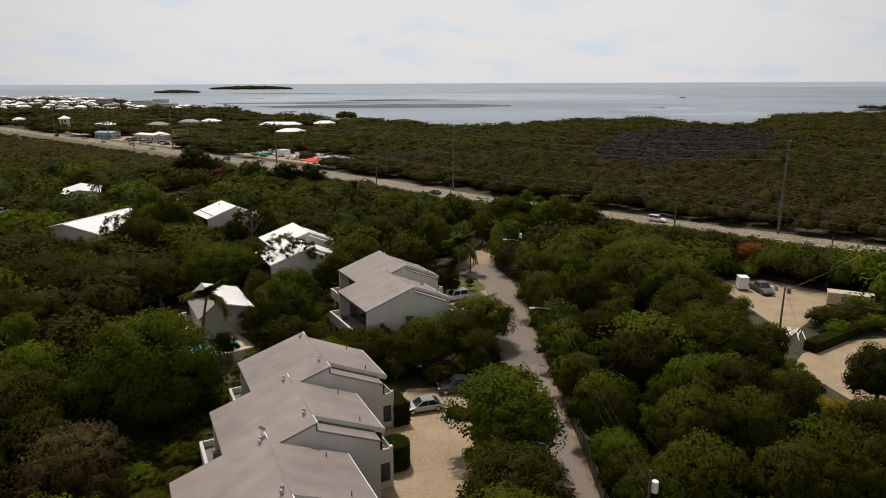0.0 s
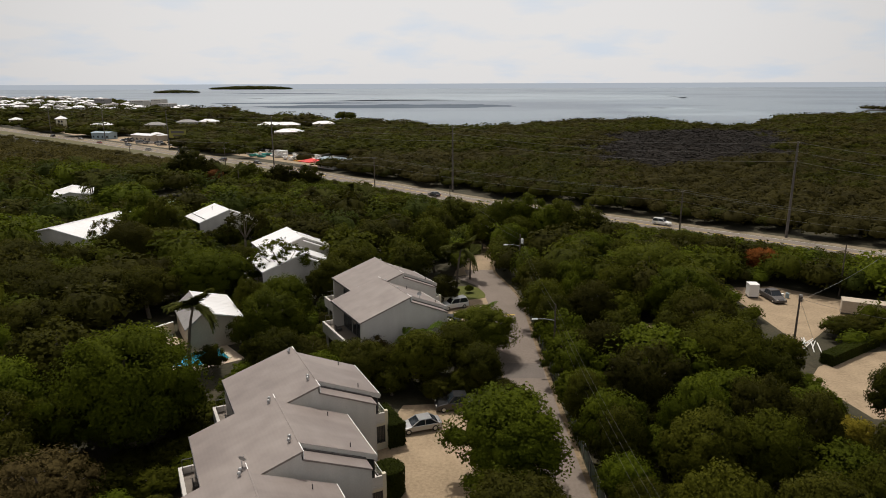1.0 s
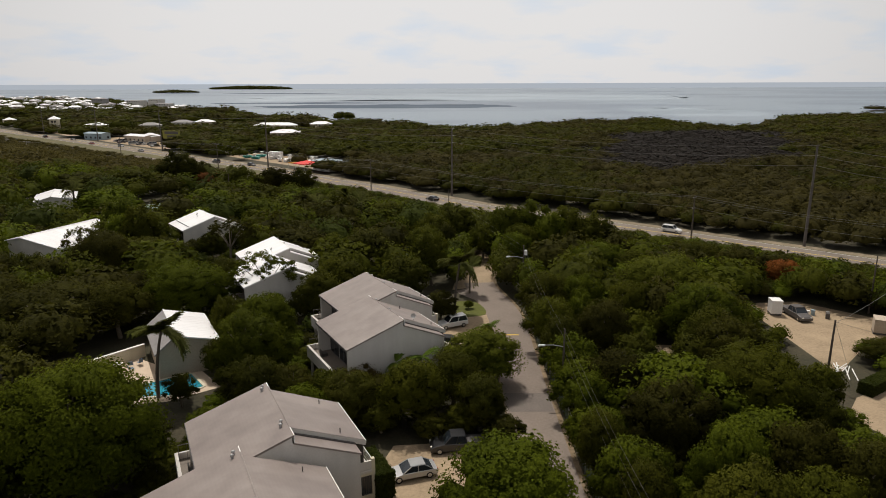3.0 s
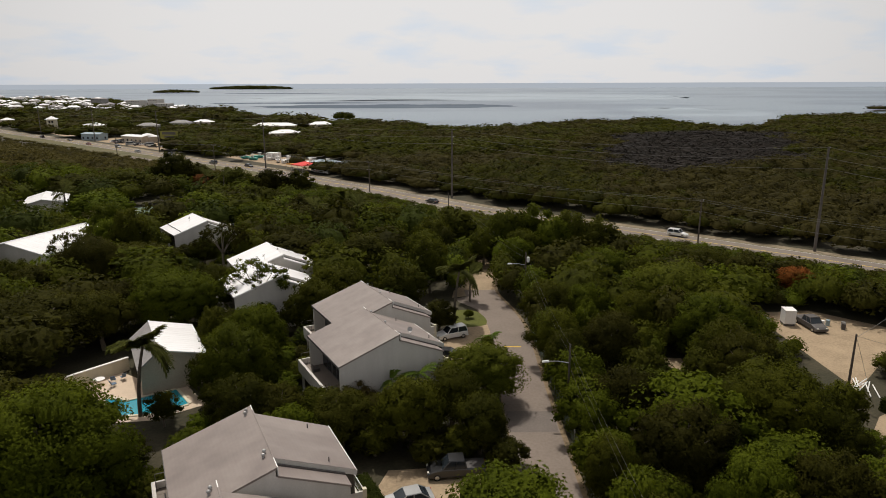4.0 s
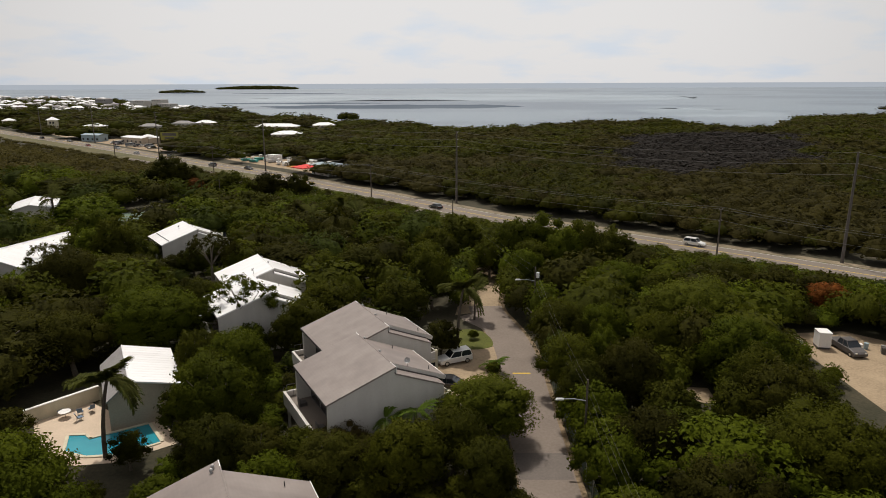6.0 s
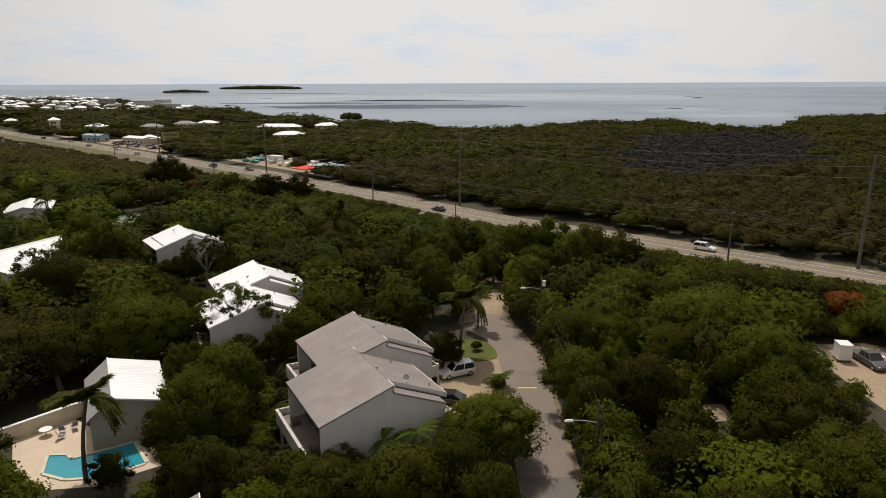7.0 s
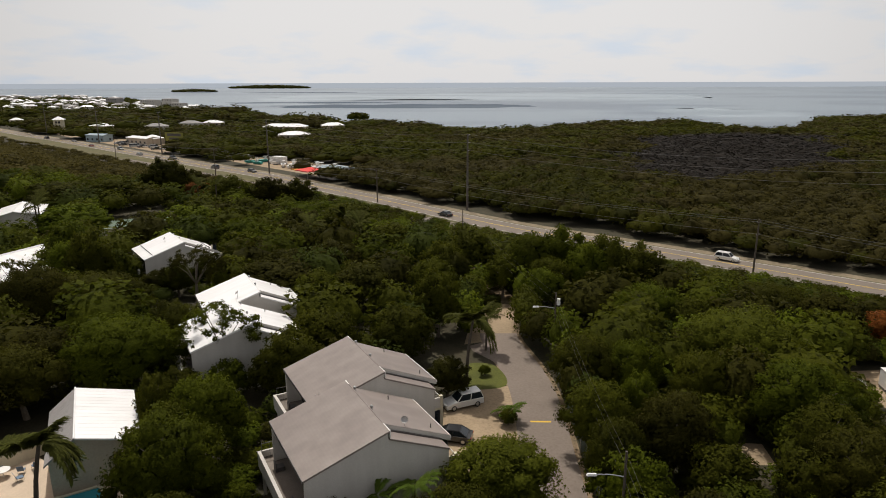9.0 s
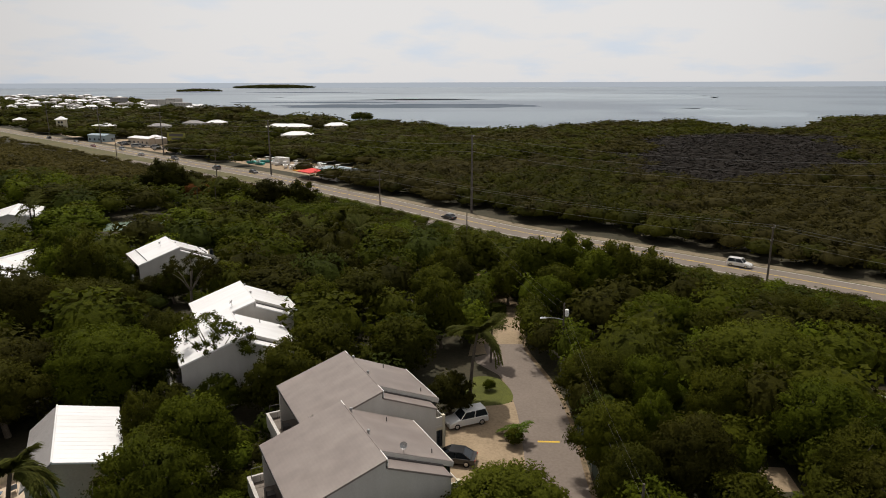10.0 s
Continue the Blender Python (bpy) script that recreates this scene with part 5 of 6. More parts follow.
for k in range(5200):
    x, y = rng3.uniform(24, 96), rng3.uniform(78, 152)
    r = rng3.uniform(2.2, 3.3) if k < 2600 else rng3.uniform(1.5, 2.3)
    sd = side_of(x, y, HWY)
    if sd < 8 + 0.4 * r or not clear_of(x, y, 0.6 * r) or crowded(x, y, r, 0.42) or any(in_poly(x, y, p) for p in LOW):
        continue
    h = min(r * rng3.uniform(1.7, 2.3), 1.4 + 36 / (math.hypot(x, y - 15) + 10) * max(0, sd - 8 - 0.3 * r))
    if h < 1.2:
        continue
    note(x, y, r)
    rows_near.append((x, y, min(r, h * 0.8 + 0.6), h, sd))
rows_near.sort(key=lambda q: math.hypot(q[0], q[1] - 30) * (1.0 if q[4] > 0 else 3))
N_THINGS = 180
for i, (x, y, r, h, sd) in enumerate(rows_near[:N_THINGS]):
    u = noise.noise(Vector((x * 0.03, y * 0.03, 3.1))) + rng1.uniform(-0.5, 0.5)
    lm = L_BRIGHT if u > 0.12 and x > -34 else L_OLIVE if u < -0.3 or (x < -34 and u < 0.2) else L_GREEN
    if rng1.random() < 0.012:
        lm = L_BROWN
    elif rng1.random() < 0.09:
        lm = L_LIME
    elif rng1.random() < 0.09:
        lm = L_GOLD
    kind_ = NEAR if i < 36 else MID if i < 95 else BACK
    sk = r / 4.6
    put_tree(kind_[i % 6], x, y, rng1.uniform(0, 6.3), sk, h / 9.0, TREE_LABELS[lm.name], lm, group="woodland trees")
REST = rows_near[N_THINGS:]


def thicket(name, rows, leaf_m, label, seed, leaves, size, n=5, subs=10, fine=1, single=False):
    """Many crowns too far off to count, as one mesh."""
    rng = np.random.default_rng(seed)
    VV, FF, NN, count = [], [], [], 0
    proto = []
    for k in range(7):
        lob, dome = ([(0, 0, 1.0, 1.05)], None) if single else lobes_for(rng, 1.0, 2.0, n, base=0.26)
        proto.append(crown_arrays(rng, lob, leaves, size, subs=16 if single else subs, mid=np.array((0, 0, 0.5)), fine=fine, flat=0.95 if single else 0.8, dome=dome, puffs=single))
    for x, y, r, h in rows:
        V, F, N = proto[rng.integers(7)]
        a = rng.uniform(0, 6.3); c, s = math.cos(a), math.sin(a)
        W = np.stack([(V[:, 0] * c - V[:, 1] * s) * r + x, (V[:, 0] * s + V[:, 1] * c) * r + y, V[:, 2] * h / 2], 1)
        VV.append(W); FF.append(F + count); count += len(W)
        NN.append(np.stack([N[:, 0] * c - N[:, 1] * s, N[:, 0] * s + N[:, 1] * c, N[:, 2]], 1))
    if not VV:
        return None
    ob = new(name, tri_mesh(name, np.concatenate(VV), np.concatenate(FF), leaf_m, np.concatenate(NN)))
    return tagged(ob, label, "woods", kind="stuff")


near_rest = [q[:4] for q in REST]
near_rest = [near_rest[k] for k in rng1.permutation(len(near_rest))]
thicket("woodland", near_rest[0::3], L_GREEN, "dense green woodland canopy", 3, 430, 0.080, 16)
thicket("woodland", near_rest[1::6], L_OLIVE, "dull olive woodland canopy", 4, 430, 0.080, 16)
thicket("woodland", near_rest[2::6], L_BRIGHT, "brighter green woodland canopy", 5, 430, 0.080, 16)
thicket("woodland", near_rest[4::6], L_LIME, "fresh lime-green crowns in the woodland", 15, 430, 0.080, 16)
thicket("woodland", near_rest[5::6], L_HEDGE, "dark green crowns in the woodland", 16, 430, 0.080, 16)

# low mangrove woods that run to the shore
far_g, far_o, far_d, belt_g, belt_o, belt_b, town = [], [], [], [], [], [], []
PATCH = [(64, 285), (84, 258), (128, 276), (178, 345), (230, 450), (188, 492), (118, 450), (72, 345)]
OPEN_FAR = [LOTS["boat_yard"], LOTS["car_yard"], LOTS["tower_yard"]]
rng2 = np.random.default_rng(21)
y = 112.0
while y < 1500:
    step = 5.0 + max(0, y - 200) * 0.016
    x = -0.74 * y - 20
    while x < 0.74 * y + 30:
        x += step * rng2.uniform(0.7, 1.3)
        yy = y + rng2.uniform(-0.9, 0.9) * step
        sd = side_of(x, yy, HWY[::3])
        if yy < 258 and sd > 0:
            continue
        if -7.6 - step * 0.45 < sd < 17 + step * 0.3 or sd > 170:
            continue
        if not in_poly(x, yy, LAND) or any(in_poly(x + a * 3.2, yy + b_ * 3.2, p) for p in OPEN_FAR for a, b_ in ((0, 0), (1, 0), (-1, 0), (0, 1), (0, -1))):
            continue
        if yy > 820 and rng2.random() < 0.35:
            continue
        wood = noise.noise(Vector((x * 0.02, yy * 0.02, 0)))
        r = step * rng2.uniform(0.62, 1.15)
        h = rng2.uniform(4.2, 6.6) + 1.8 * wood
        hidden = False
        for bx_, by_, bl, bw, bh, bt in TOWN + TOWN_GREY:
            along = ((x - bx_) * bx_ + (yy - by_) * by_) / math.hypot(bx_, by_)
            across = abs((x - bx_) * by_ - (yy - by_) * bx_) / math.hypot(bx_, by_)
            if across < bl / 2 + 2 + r * 0.6 and -60 < along < bw / 2 + 3:
                hidden = hidden or along > -bw / 2 - 6
                h, r = min(h, 5.3), min(r, 5.5)
        if hidden:
            continue
        if yy > 880 and x < -0.42 * yy:
            if rng2.random() < 0.75:
                far_g.append((x, yy, step * rng2.uniform(0.3, 0.6), rng2.uniform(5.0, 10)))
            continue
        if sd < 0 and x < -70 and h > 5.3 and yy < 900:
            (town if yy < 450 else far_g if rng2.random() < 0.6 else far_o).append((x, yy, r * rng2.uniform(0.9, 1.6), h + 0.4 + max(0.0, 8.0 * noise.noise(Vector((x * 0.03, yy * 0.03, 9))))))
            continue
        if sd > 0:
            h = min(h + 1.5, 1.0 + 42 / (math.hypot(x, yy - 15) + 10) * max(0, sd - 10))
            if h < 1.1:
                continue
            r = min(r, h * 1.1)
            (belt_b if rng2.random() < 0.75 else belt_o).append((x, yy, r, h))
            continue
        row = (x, yy, r, h)
        jx, jy = 22 * noise.noise(Vector((x * 0.03, yy * 0.03, 7))), 30 * noise.noise(Vector((x * 0.03, yy * 0.03, 8)))
        near_ = yy < 330
        if in_poly(x + jx + rng2.uniform(-6, 6), yy + jy + rng2.uniform(-8, 8), PATCH):
            far_d.append((x, yy, step * 1.2, 4.8 + 0.5 * wood + rng2.uniform(-0.3, 0.3)))
        elif noise.noise(Vector((x * 0.015, yy * 0.015, 5))) + rng2.uniform(-0.5, 0.5) > (0.25 if near_ else 0.0):
            (belt_g if near_ else far_g).append(row)
        else:
            (belt_o if near_ else far_o).append(row)
    y += step * 0.82
thicket("mangrove_woods", belt_g, L_GREEN, "low green coastal woods beyond the highway", 61, 140, 0.105, 8)
thicket("mangrove_woods", belt_o, L_MANGROVE, "low olive coastal woods beyond the highway", 62, 140, 0.105, 8)
thicket("woodland", belt_b, L_BELT, "brownish olive woods along the highway", 63, 140, 0.105, 8)
thicket("woodland", town[0::2], L_GREEN, "green trees between the coastal buildings", 64, 140, 0.105, 8)
thicket("woodland", town[1::2], L_MANGROVE, "olive trees between the coastal buildings", 65, 140, 0.105, 8)
thicket("mangrove_woods", far_g, L_GREEN, "low green coastal woods reaching to the shore", 6, 62, 0.165, single=True)
thicket("mangrove_woods", far_o, L_MANGROVE, "low olive coastal woods reaching to the shore", 7, 62, 0.165, single=True)
thicket("dead_woods", far_d, L_DEAD, "grey-brown patch of bare dead mangroves", 8, 90, 0.10, single=True)
print("trees", len(rows_near), len(near_rest), len(belt_g), len(belt_o), len(belt_b), len(town), len(far_g), len(far_o), len(far_d))
for rows_, (cx, cy, wx, wy, top) in ((None, (-1115, 2820, 92, 55, 15)), (None, (-1311, 4600, 267, 90, 26))):
    pts = []
    rr = np.random.default_rng(int(wx))
    for i in range(int(wx * 1.4)):
        a, q = rr.uniform(0, 6.28), math.sqrt(rr.random())
        px, py = cx + math.cos(a) * q * wx, cy + math.sin(a) * q * wy
        pts.append((px, py, wx / 9, top * rr.uniform(0.85, 1.0) * (1 - 0.45 * q * q) + 0.5))
    thicket("island_woods", pts, L_GREEN, "low wooded island out in the sea", int(wx), 20, 0.2, single=True)

# ---------------------------------------------------------------- palms


def frond_mesh(rng, length, leaf, droop, width, n=15):
    """One feathered frond along local x, arching down, with single leaflets on both sides."""
    V, F = [], []
    spine = []
    for i in range(n + 1):
        t = i / n
        spine.append(np.array((length * (t - 0.12 * t * t), 0, length * (0.32 * t - droop * t * t))))
    for i in range(n):
        a, b = spine[i], spine[i + 1]
        w = 0.035 * (1 - i / n) + 0.008
        k = len(V)
        V += [a + (0, -w, 0), a + (0, w, 0), b + (0, w * 0.9, 0), b + (0, -w * 0.9, 0)]
        F += [(k, k + 1, k + 2), (k, k + 2, k + 3)]
    for i in range(2, n + 1):
        t = i / n
        ll = leaf * (0.45 + 1.1 * t * (1.35 - t)) * rng.uniform(0.85, 1.1)
        for side in (-1, 1):
            for sub_ in (0, 0.5):
                if i + sub_ > n:
                    continue
                base_ = spine[i] if not sub_ else (spine[i] + spine[min(i + 1, n)]) / 2
                tip = base_ + np.array((0.45 * ll, side * ll * 0.85, -ll * rng.uniform(0.12, 0.50)))
                mid = (base_ + tip) / 2 + (0, 0, 0.10 * ll)
                along = np.array((width, 0, 0.0))
                k = len(V)
                V += [base_ - along * 0.5, base_ + along * 0.5, mid + along * 0.6, mid - along * 0.6, tip]
                F += [(k, k + 1, k + 2), (k, k + 2, k + 3), (k + 3, k + 2, k + 4)]
    return tri_mesh("frond", np.array(V), np.array(F), L_PALM)


rngp = np.random.default_rng(77)
FRONDS = [frond_mesh(rngp, 3.7, 1.05, d, 0.12, 20) for d in (0.22, 0.42, 0.66, 0.92)]
ARECA = [frond_mesh(rngp, 2.4, 0.62, d, 0.09, 12) for d in (0.5, 0.8)]


def palm(x, y, height, lean, turn, label, fronds=19, size=1.0, meshes=FRONDS, leaf_m=None, stems=1, group="palms"):
    t = thing("palm_tree", pose(x, y, 0, 0, 0, turn), label, "palm", group)
    for s in range(stems):
        ox, oy = (0, 0) if stems == 1 else (0.35 * math.cos(s * 2.4), 0.35 * math.sin(s * 2.4))
        hh = height * (1 if s == 0 else rngp.uniform(0.6, 0.95))
        bm = B()
        prev = Vector((ox, oy, -0.1))
        for k in range(1, 6):
            f = k / 5
            q = Vector((ox * (1 + f) + lean * f * f, oy * (1 + f), hh * f))
            g = 0.19 * size if stems == 1 else 0.06
            tube(bm, prev, q, g * (1.25 - 0.5 * (f - 0.2)), g * (1.25 - 0.5 * f), n=7)
            prev = q
        part("trunk", bm, M_PALMBARK, t)
        nf = fronds if stems == 1 else 7
        for i in range(nf):
            lvl = (i * 0.618) % 1
            f = new("frond", meshes[min(len(meshes) - 1, int(lvl * len(meshes)))])
            f.parent = t
            f.matrix_basis = Matrix.LocRotScale(prev, Euler((rngp.uniform(-0.2, 0.2), -0.72 + 1.12 * lvl, 2.39996 * i + rngp.uniform(-0.2, 0.2))), Vector((1, 1, 1)) * size * rngp.uniform(0.85, 1.1))
            if leaf_m:
                f.material_slots[0].link = "OBJECT"; f.material_slots[0].material = leaf_m
    return t


palm(2.4, 112.0, 8.6, 0.8, -20, "tall coconut palm beside the lane with drooping fronds", fronds=42)
palm(5.2, 123.0, 4.8, 0.2, 60, "short coconut palm behind the grass island", size=0.75)
palm(-33.0, 83.6, 8.4, 1.2, 0, "coconut palm leaning over the pool deck", fronds=44)
palm(-2.2, 83.9, 4.9, 0.2, 0, "bright green feathery palm before a white gable", size=1.0, meshes=ARECA, leaf_m=L_PALMB, fronds=17)
palm(-4.9, 82.9, 4.6, 0.1, 90, "slim feathery palm against a shaded wall", size=0.7, meshes=ARECA, leaf_m=L_PALMB, fronds=10)
palm(6.9, 103.4, 1.5, 0.0, 0, "low clumping palm at the drive edge", size=0.62, meshes=ARECA, leaf_m=L_PALMB, stems=4)
for x, y, h in ((-24, 178, 8), (-30, 172, 7), (-66, 215, 9), (-74, 222, 8), (-60, 190, 7), (-98, 186, 8.5), (-104, 196, 8), (-19, 168, 8.5), (-132, 240, 9)):
    palm(x, y, h, rngp.uniform(-0.8, 0.8), rngp.uniform(0, 360), "coconut palm rising from the woods", fronds=15, size=0.95)

# ---------------------------------------------------------------- hedges and shrubs


def hedge(name, m, sx, sy, h, label, seed, round_=False, leaves=1500):
    t = thing(name, m, label, "hedge")
    rng = np.random.default_rng(seed)
    bm = B()
    if round_:
        tube(bm, (0, 0, 0), (0, 0, h * 0.96), sx * 0.95, sx * 0.93, n=20)
    else:
        box(bm, -sx * 0.97, sx * 0.97, -sy * 0.95, sy * 0.95, 0, h * 0.96)
    part("core", bm, L_HEDGE, t)
    pts = []
    while len(pts) < leaves:
        p = rng.uniform((-1, -1, 0), (1, 1, 1))
        q = rng.integers(3)
        if round_:
            if q == 0:
                a, r = rng.uniform(0, 6.283), math.sqrt(rng.random()); pts.append((a, r, 1.0, (0, 0, 1)))
            else:
                a = rng.uniform(0, 6.283); pts.append((a, 1.0, rng.random(), (math.cos(a), math.sin(a), 0.2)))
        else:
            if q == 0:
                pts.append((p[0] * sx, p[1] * sy, h, (0, 0, 1)))
            elif q == 1:
                s = np.sign(p[1]); pts.append((p[0] * sx, s * sy, p[2] * h, (0, s, 0.2)))
            else:
                s = np.sign(p[0]); pts.append((s * sx, p[1] * sy, p[2] * h, (s, 0, 0.2)))
    V, F = [], []
    for a, b, c, nn in pts:
        o = np.array((sx * b * math.cos(a), sx * b * math.sin(a), c * h) if round_ else (a, b, c)) + rng.normal(size=3) * 0.03
        nv = np.array(nn) + rng.normal(size=3) * 0.4; nv /= np.linalg.norm(nv)
        u = np.cross(nv, rng.normal(size=3)); u /= np.linalg.norm(u); w = np.cross(nv, u)
        k = len(V); s = 0.11 * rng.uniform(0.6, 1.3)
        V += [o - u * s, o - w * s * 0.6, o + u * s, o + w * s * 0.6]
        F += [(k, k + 1, k + 2), (k, k + 2, k + 3)]
    f = new("foliage", tri_mesh("foliage", np.array(V), np.array(F), L_HEDGE)); f.parent = t
    return t


hedge("hedge", pose(-4.7, 56.6, 0), 1.35, 1.35, 2.6, "round clipped green hedge beside the balcony", 1, True, 2600)
hedge("hedge", pose(-5.6, 66.2, 0, 0, 0, 28), 0.9, 2.4, 2.6, "tall dark clipped hedge beside the parked car", 2, False, 2200)
hedge("hedge", pose(55.5, 87.2, 0, 0, 0, 33), 6.2, 0.9, 1.5, "long low clipped hedge along the sandy track", 3, False, 3000)
hedge("hedge", pose(5.6, 141.5, 0, 0, 0, 25), 2.6, 0.9, 1.6, "clipped hedge at the end of the lane", 4, False, 1500)
put_tree(NEAR[5], 4.7, 114.8, 0.4, 0.2, 0.16, "small round shrub on the grass island", L_BRIGHT, name="shrub", category="bush")
put_tree(NEAR[3], 6.9, 102.6, 1.0, 0.24, 0.2, "dark low shrub at the drive edge", L_GREEN, name="shrub", category="bush")
for bx_, by_, sc in ((57.5, 92.8, 0.85), (60.5, 93.5, 0.9), (64.0, 95.5, 0.8)):
    put_tree(NEAR[1], bx_, by_, bx_, sc * 0.7, 0.36, "low olive bush beside the sandy yard", L_OLIVE, name="shrub", category="bush")

# ---------------------------------------------------------------- vehicles


def paint(name, c, metal=0.2):
    m = mat(name, c, 0.3, vary=0.08, scale=0.8, fine=4, bump=0, metal=metal, spec=0.5)
    m.node_tree.nodes["Principled BSDF"].inputs["Coat Weight"].default_value = 0.6
    return m


P_SILVER, P_BLACK, P_WHITE, P_GREY = paint("silver_paint", (0.42, 0.42, 0.42), 0.5), paint("black_paint", (0.018, 0.018, 0.02)), paint("white_paint", (0.75, 0.74, 0.72), 0), paint("grey_paint", (0.13, 0.135, 0.14))
P_RED = paint("dark_red_paint", (0.25, 0.03, 0.025))
M_LAMP = mat("lamp_lens", (0.7, 0.68, 0.6), 0.1, bump=0)
M_TAIL = mat("tail_lens", (0.4, 0.02, 0.02), 0.2, bump=0)


def vehicle(kind, m, material, label, category="car", group=""):
    """A road vehicle with its nose along local x."""
    t = thing({"sedan": "car", "suv": "suv", "pickup": "pickup_truck", "van": "van"}[kind], m, label, category, group)
    L, W, H = {"sedan": (4.7, 0.90, 1.45), "suv": (4.7, 0.94, 1.78), "pickup": (5.6, 0.98, 1.85), "van": (5.4, 1.0, 2.2)}[kind]
    a, b_ = -L / 2, L / 2
    belt = H * (0.60 if kind == "sedan" else 0.58)
    # lower body: side outline lofted across the width
    prof = [(a, 0.35), (a + 0.05, belt * 0.95), (a + 0.35, belt), (b_ - 1.25, belt), (b_ - 0.35, belt * 0.82), (b_, belt * 0.62), (b_ - 0.02, 0.3)]
    bm = B()
    rows_ = []
    for yv, k in ((-W, 0.94), (-W * 0.92, 1.0), (W * 0.92, 1.0), (W, 0.94)):
        rows_.append([bm.verts.new((x * (1 if abs(yv) < W else 0.985), yv, 0.3 + (z - 0.3) * k)) for x, z in prof])
    n = len(prof)
    for r, s in zip(rows_, rows_[1:]):
        for i in range(n):
            bm.faces.new((r[i], r[(i + 1) % n], s[(i + 1) % n], s[i]))
    bm.faces.new(rows_[0]); bm.faces.new(rows_[-1][::-1])
    part("body", bm, material, t)
    x0, x1, r0, r1 = {"sedan": (a + 0.45, b_ - 1.3, a + 1.25, b_ - 2.15), "suv": (a + 0.08, b_ - 1.35, a + 0.35, b_ - 2.0), "pickup": (a + 1.9, b_ - 1.4, a + 2.15, b_ - 2.1), "van": (a + 0.06, b_ - 0.7, a + 0.2, b_ - 1.4)}[kind]
    lo = [(x0, -W * 0.93, belt), (x1, -W * 0.93, belt), (x1, W * 0.93, belt), (x0, W * 0.93, belt)]
    hi = [(r0, -W * 0.76, H - 0.07), (r1, -W * 0.76, H - 0.07), (r1, W * 0.76, H - 0.07), (r0, W * 0.76, H - 0.07)]
    part("cabin_glass", prism(B(), lo, hi), M_GLASS, t, "dark glass")
    rf = [(p[0] * 1.0 + (0.06 if p[0] == r1 else -0.06), p[1] * 1.04, H - 0.068) for p in hi]
    part("roof", prism(B(), rf, [(p[0], p[1] * 0.93, H) for p in rf]), material, t)
    for s in (-1, 1):
        for k in (0.0, 0.5, 1.0):
            pl = Vector((x0 + (x1 - x0) * k, s * W * 0.935, belt)); ph = Vector((r0 + (r1 - r0) * k, s * W * 0.765, H - 0.07))
            part("pillar", tube(B(), pl, ph, 0.05, n=5), material, t)
        for xw in (a + 0.85, b_ - 0.9):
            ty = part("wheel", tube(B(), (xw, s * (W - 0.2), 0.33), (xw, s * (W + 0.015), 0.33), 0.33, n=16), M_TYRE, t)
            part("rim", tube(B(), (xw, s * (W + 0.017), 0.33), (xw, s * (W + 0.03), 0.33), 0.21, 0.19, n=10), M_CHROME, ty)
        part("headlight", bx(b_ - 0.16, b_ + 0.01, min(s * 0.55, s * 0.8) , max(s * 0.55, s * 0.8), belt * 0.64, belt * 0.76), M_LAMP, t)
        part("tail_light", bx(a - 0.01, a + 0.08, min(s * 0.6, s * 0.82), max(s * 0.6, s * 0.82), belt * 0.72, belt * 0.92), M_TAIL, t)
    if kind == "pickup":
        part("cargo_bed", bx(a + 0.1, a + 1.85, -W * 0.8, W * 0.8, belt - 0.02, belt + 0.01), M_DARKTRIM, t)
    return t


vehicle("sedan", pose(-2.4, 67.7, 0.01, 0, 0, 198), P_SILVER, "silver sedan parked on crushed coral beside a hedge")
vehicle("pickup", pose(2.0, 72.4, 0.01, 0, 0, 186), P_BLACK, "black pickup truck parked in tree shade")
vehicle("suv", pose(1.9, 106.8, 0.01, 0, 0, 205), P_WHITE, "white estate car parked nose-in on the sandy drive")
vehicle("sedan", pose(0.6, 99.4, 0.01, 0, 0, 170), P_BLACK, "black sedan parked beside the stair of a townhouse")
vehicle("pickup", pose(56.2, 110.6, 0.01, 0, 0, 275), M_DARKTRIM, "dark flatbed truck parked in the sandy yard")
# traffic on the highway, standing where cars show most often
def on_highway(k, off, flip, kind, pm, label):
    i = int(k)
    p, q = Vector(HWY[i]), Vector(HWY[i + 1])
    d = (q - p).normalized()
    o = p.lerp(q, k - i) + Vector((-d.y, d.x)) * off
    vehicle(kind, pose(o.x, o.y, 0.03, 0, 0, math.degrees(math.atan2(d.y, d.x)) + (180 if flip else 0)), pm, label, group="highway traffic")
on_highway(19.2, -1.8, True, "suv", P_WHITE, "white car driving along the highway")
on_highway(32.3, 2.2, False, "sedan", P_BLACK, "dark car driving along the highway")
for k, off, fl, kd, pm in ((50.0, -1.8, True, "sedan", P_BLACK), (53.3, 2.2, False, "suv", P_GREY), (58.4, -1.8, True, "suv", P_BLACK), (61.5, 2.2, False, "sedan", P_SILVER), (65.2, -1.8, True, "suv", P_GREY), (68.0, 2.2, False, "sedan", P_RED), (71.0, -1.8, True, "sedan", P_BLACK), (73.5, 2.2, False, "suv", P_BLACK)):
    on_highway(k, off, fl, kd, pm, "car in the line of highway traffic")

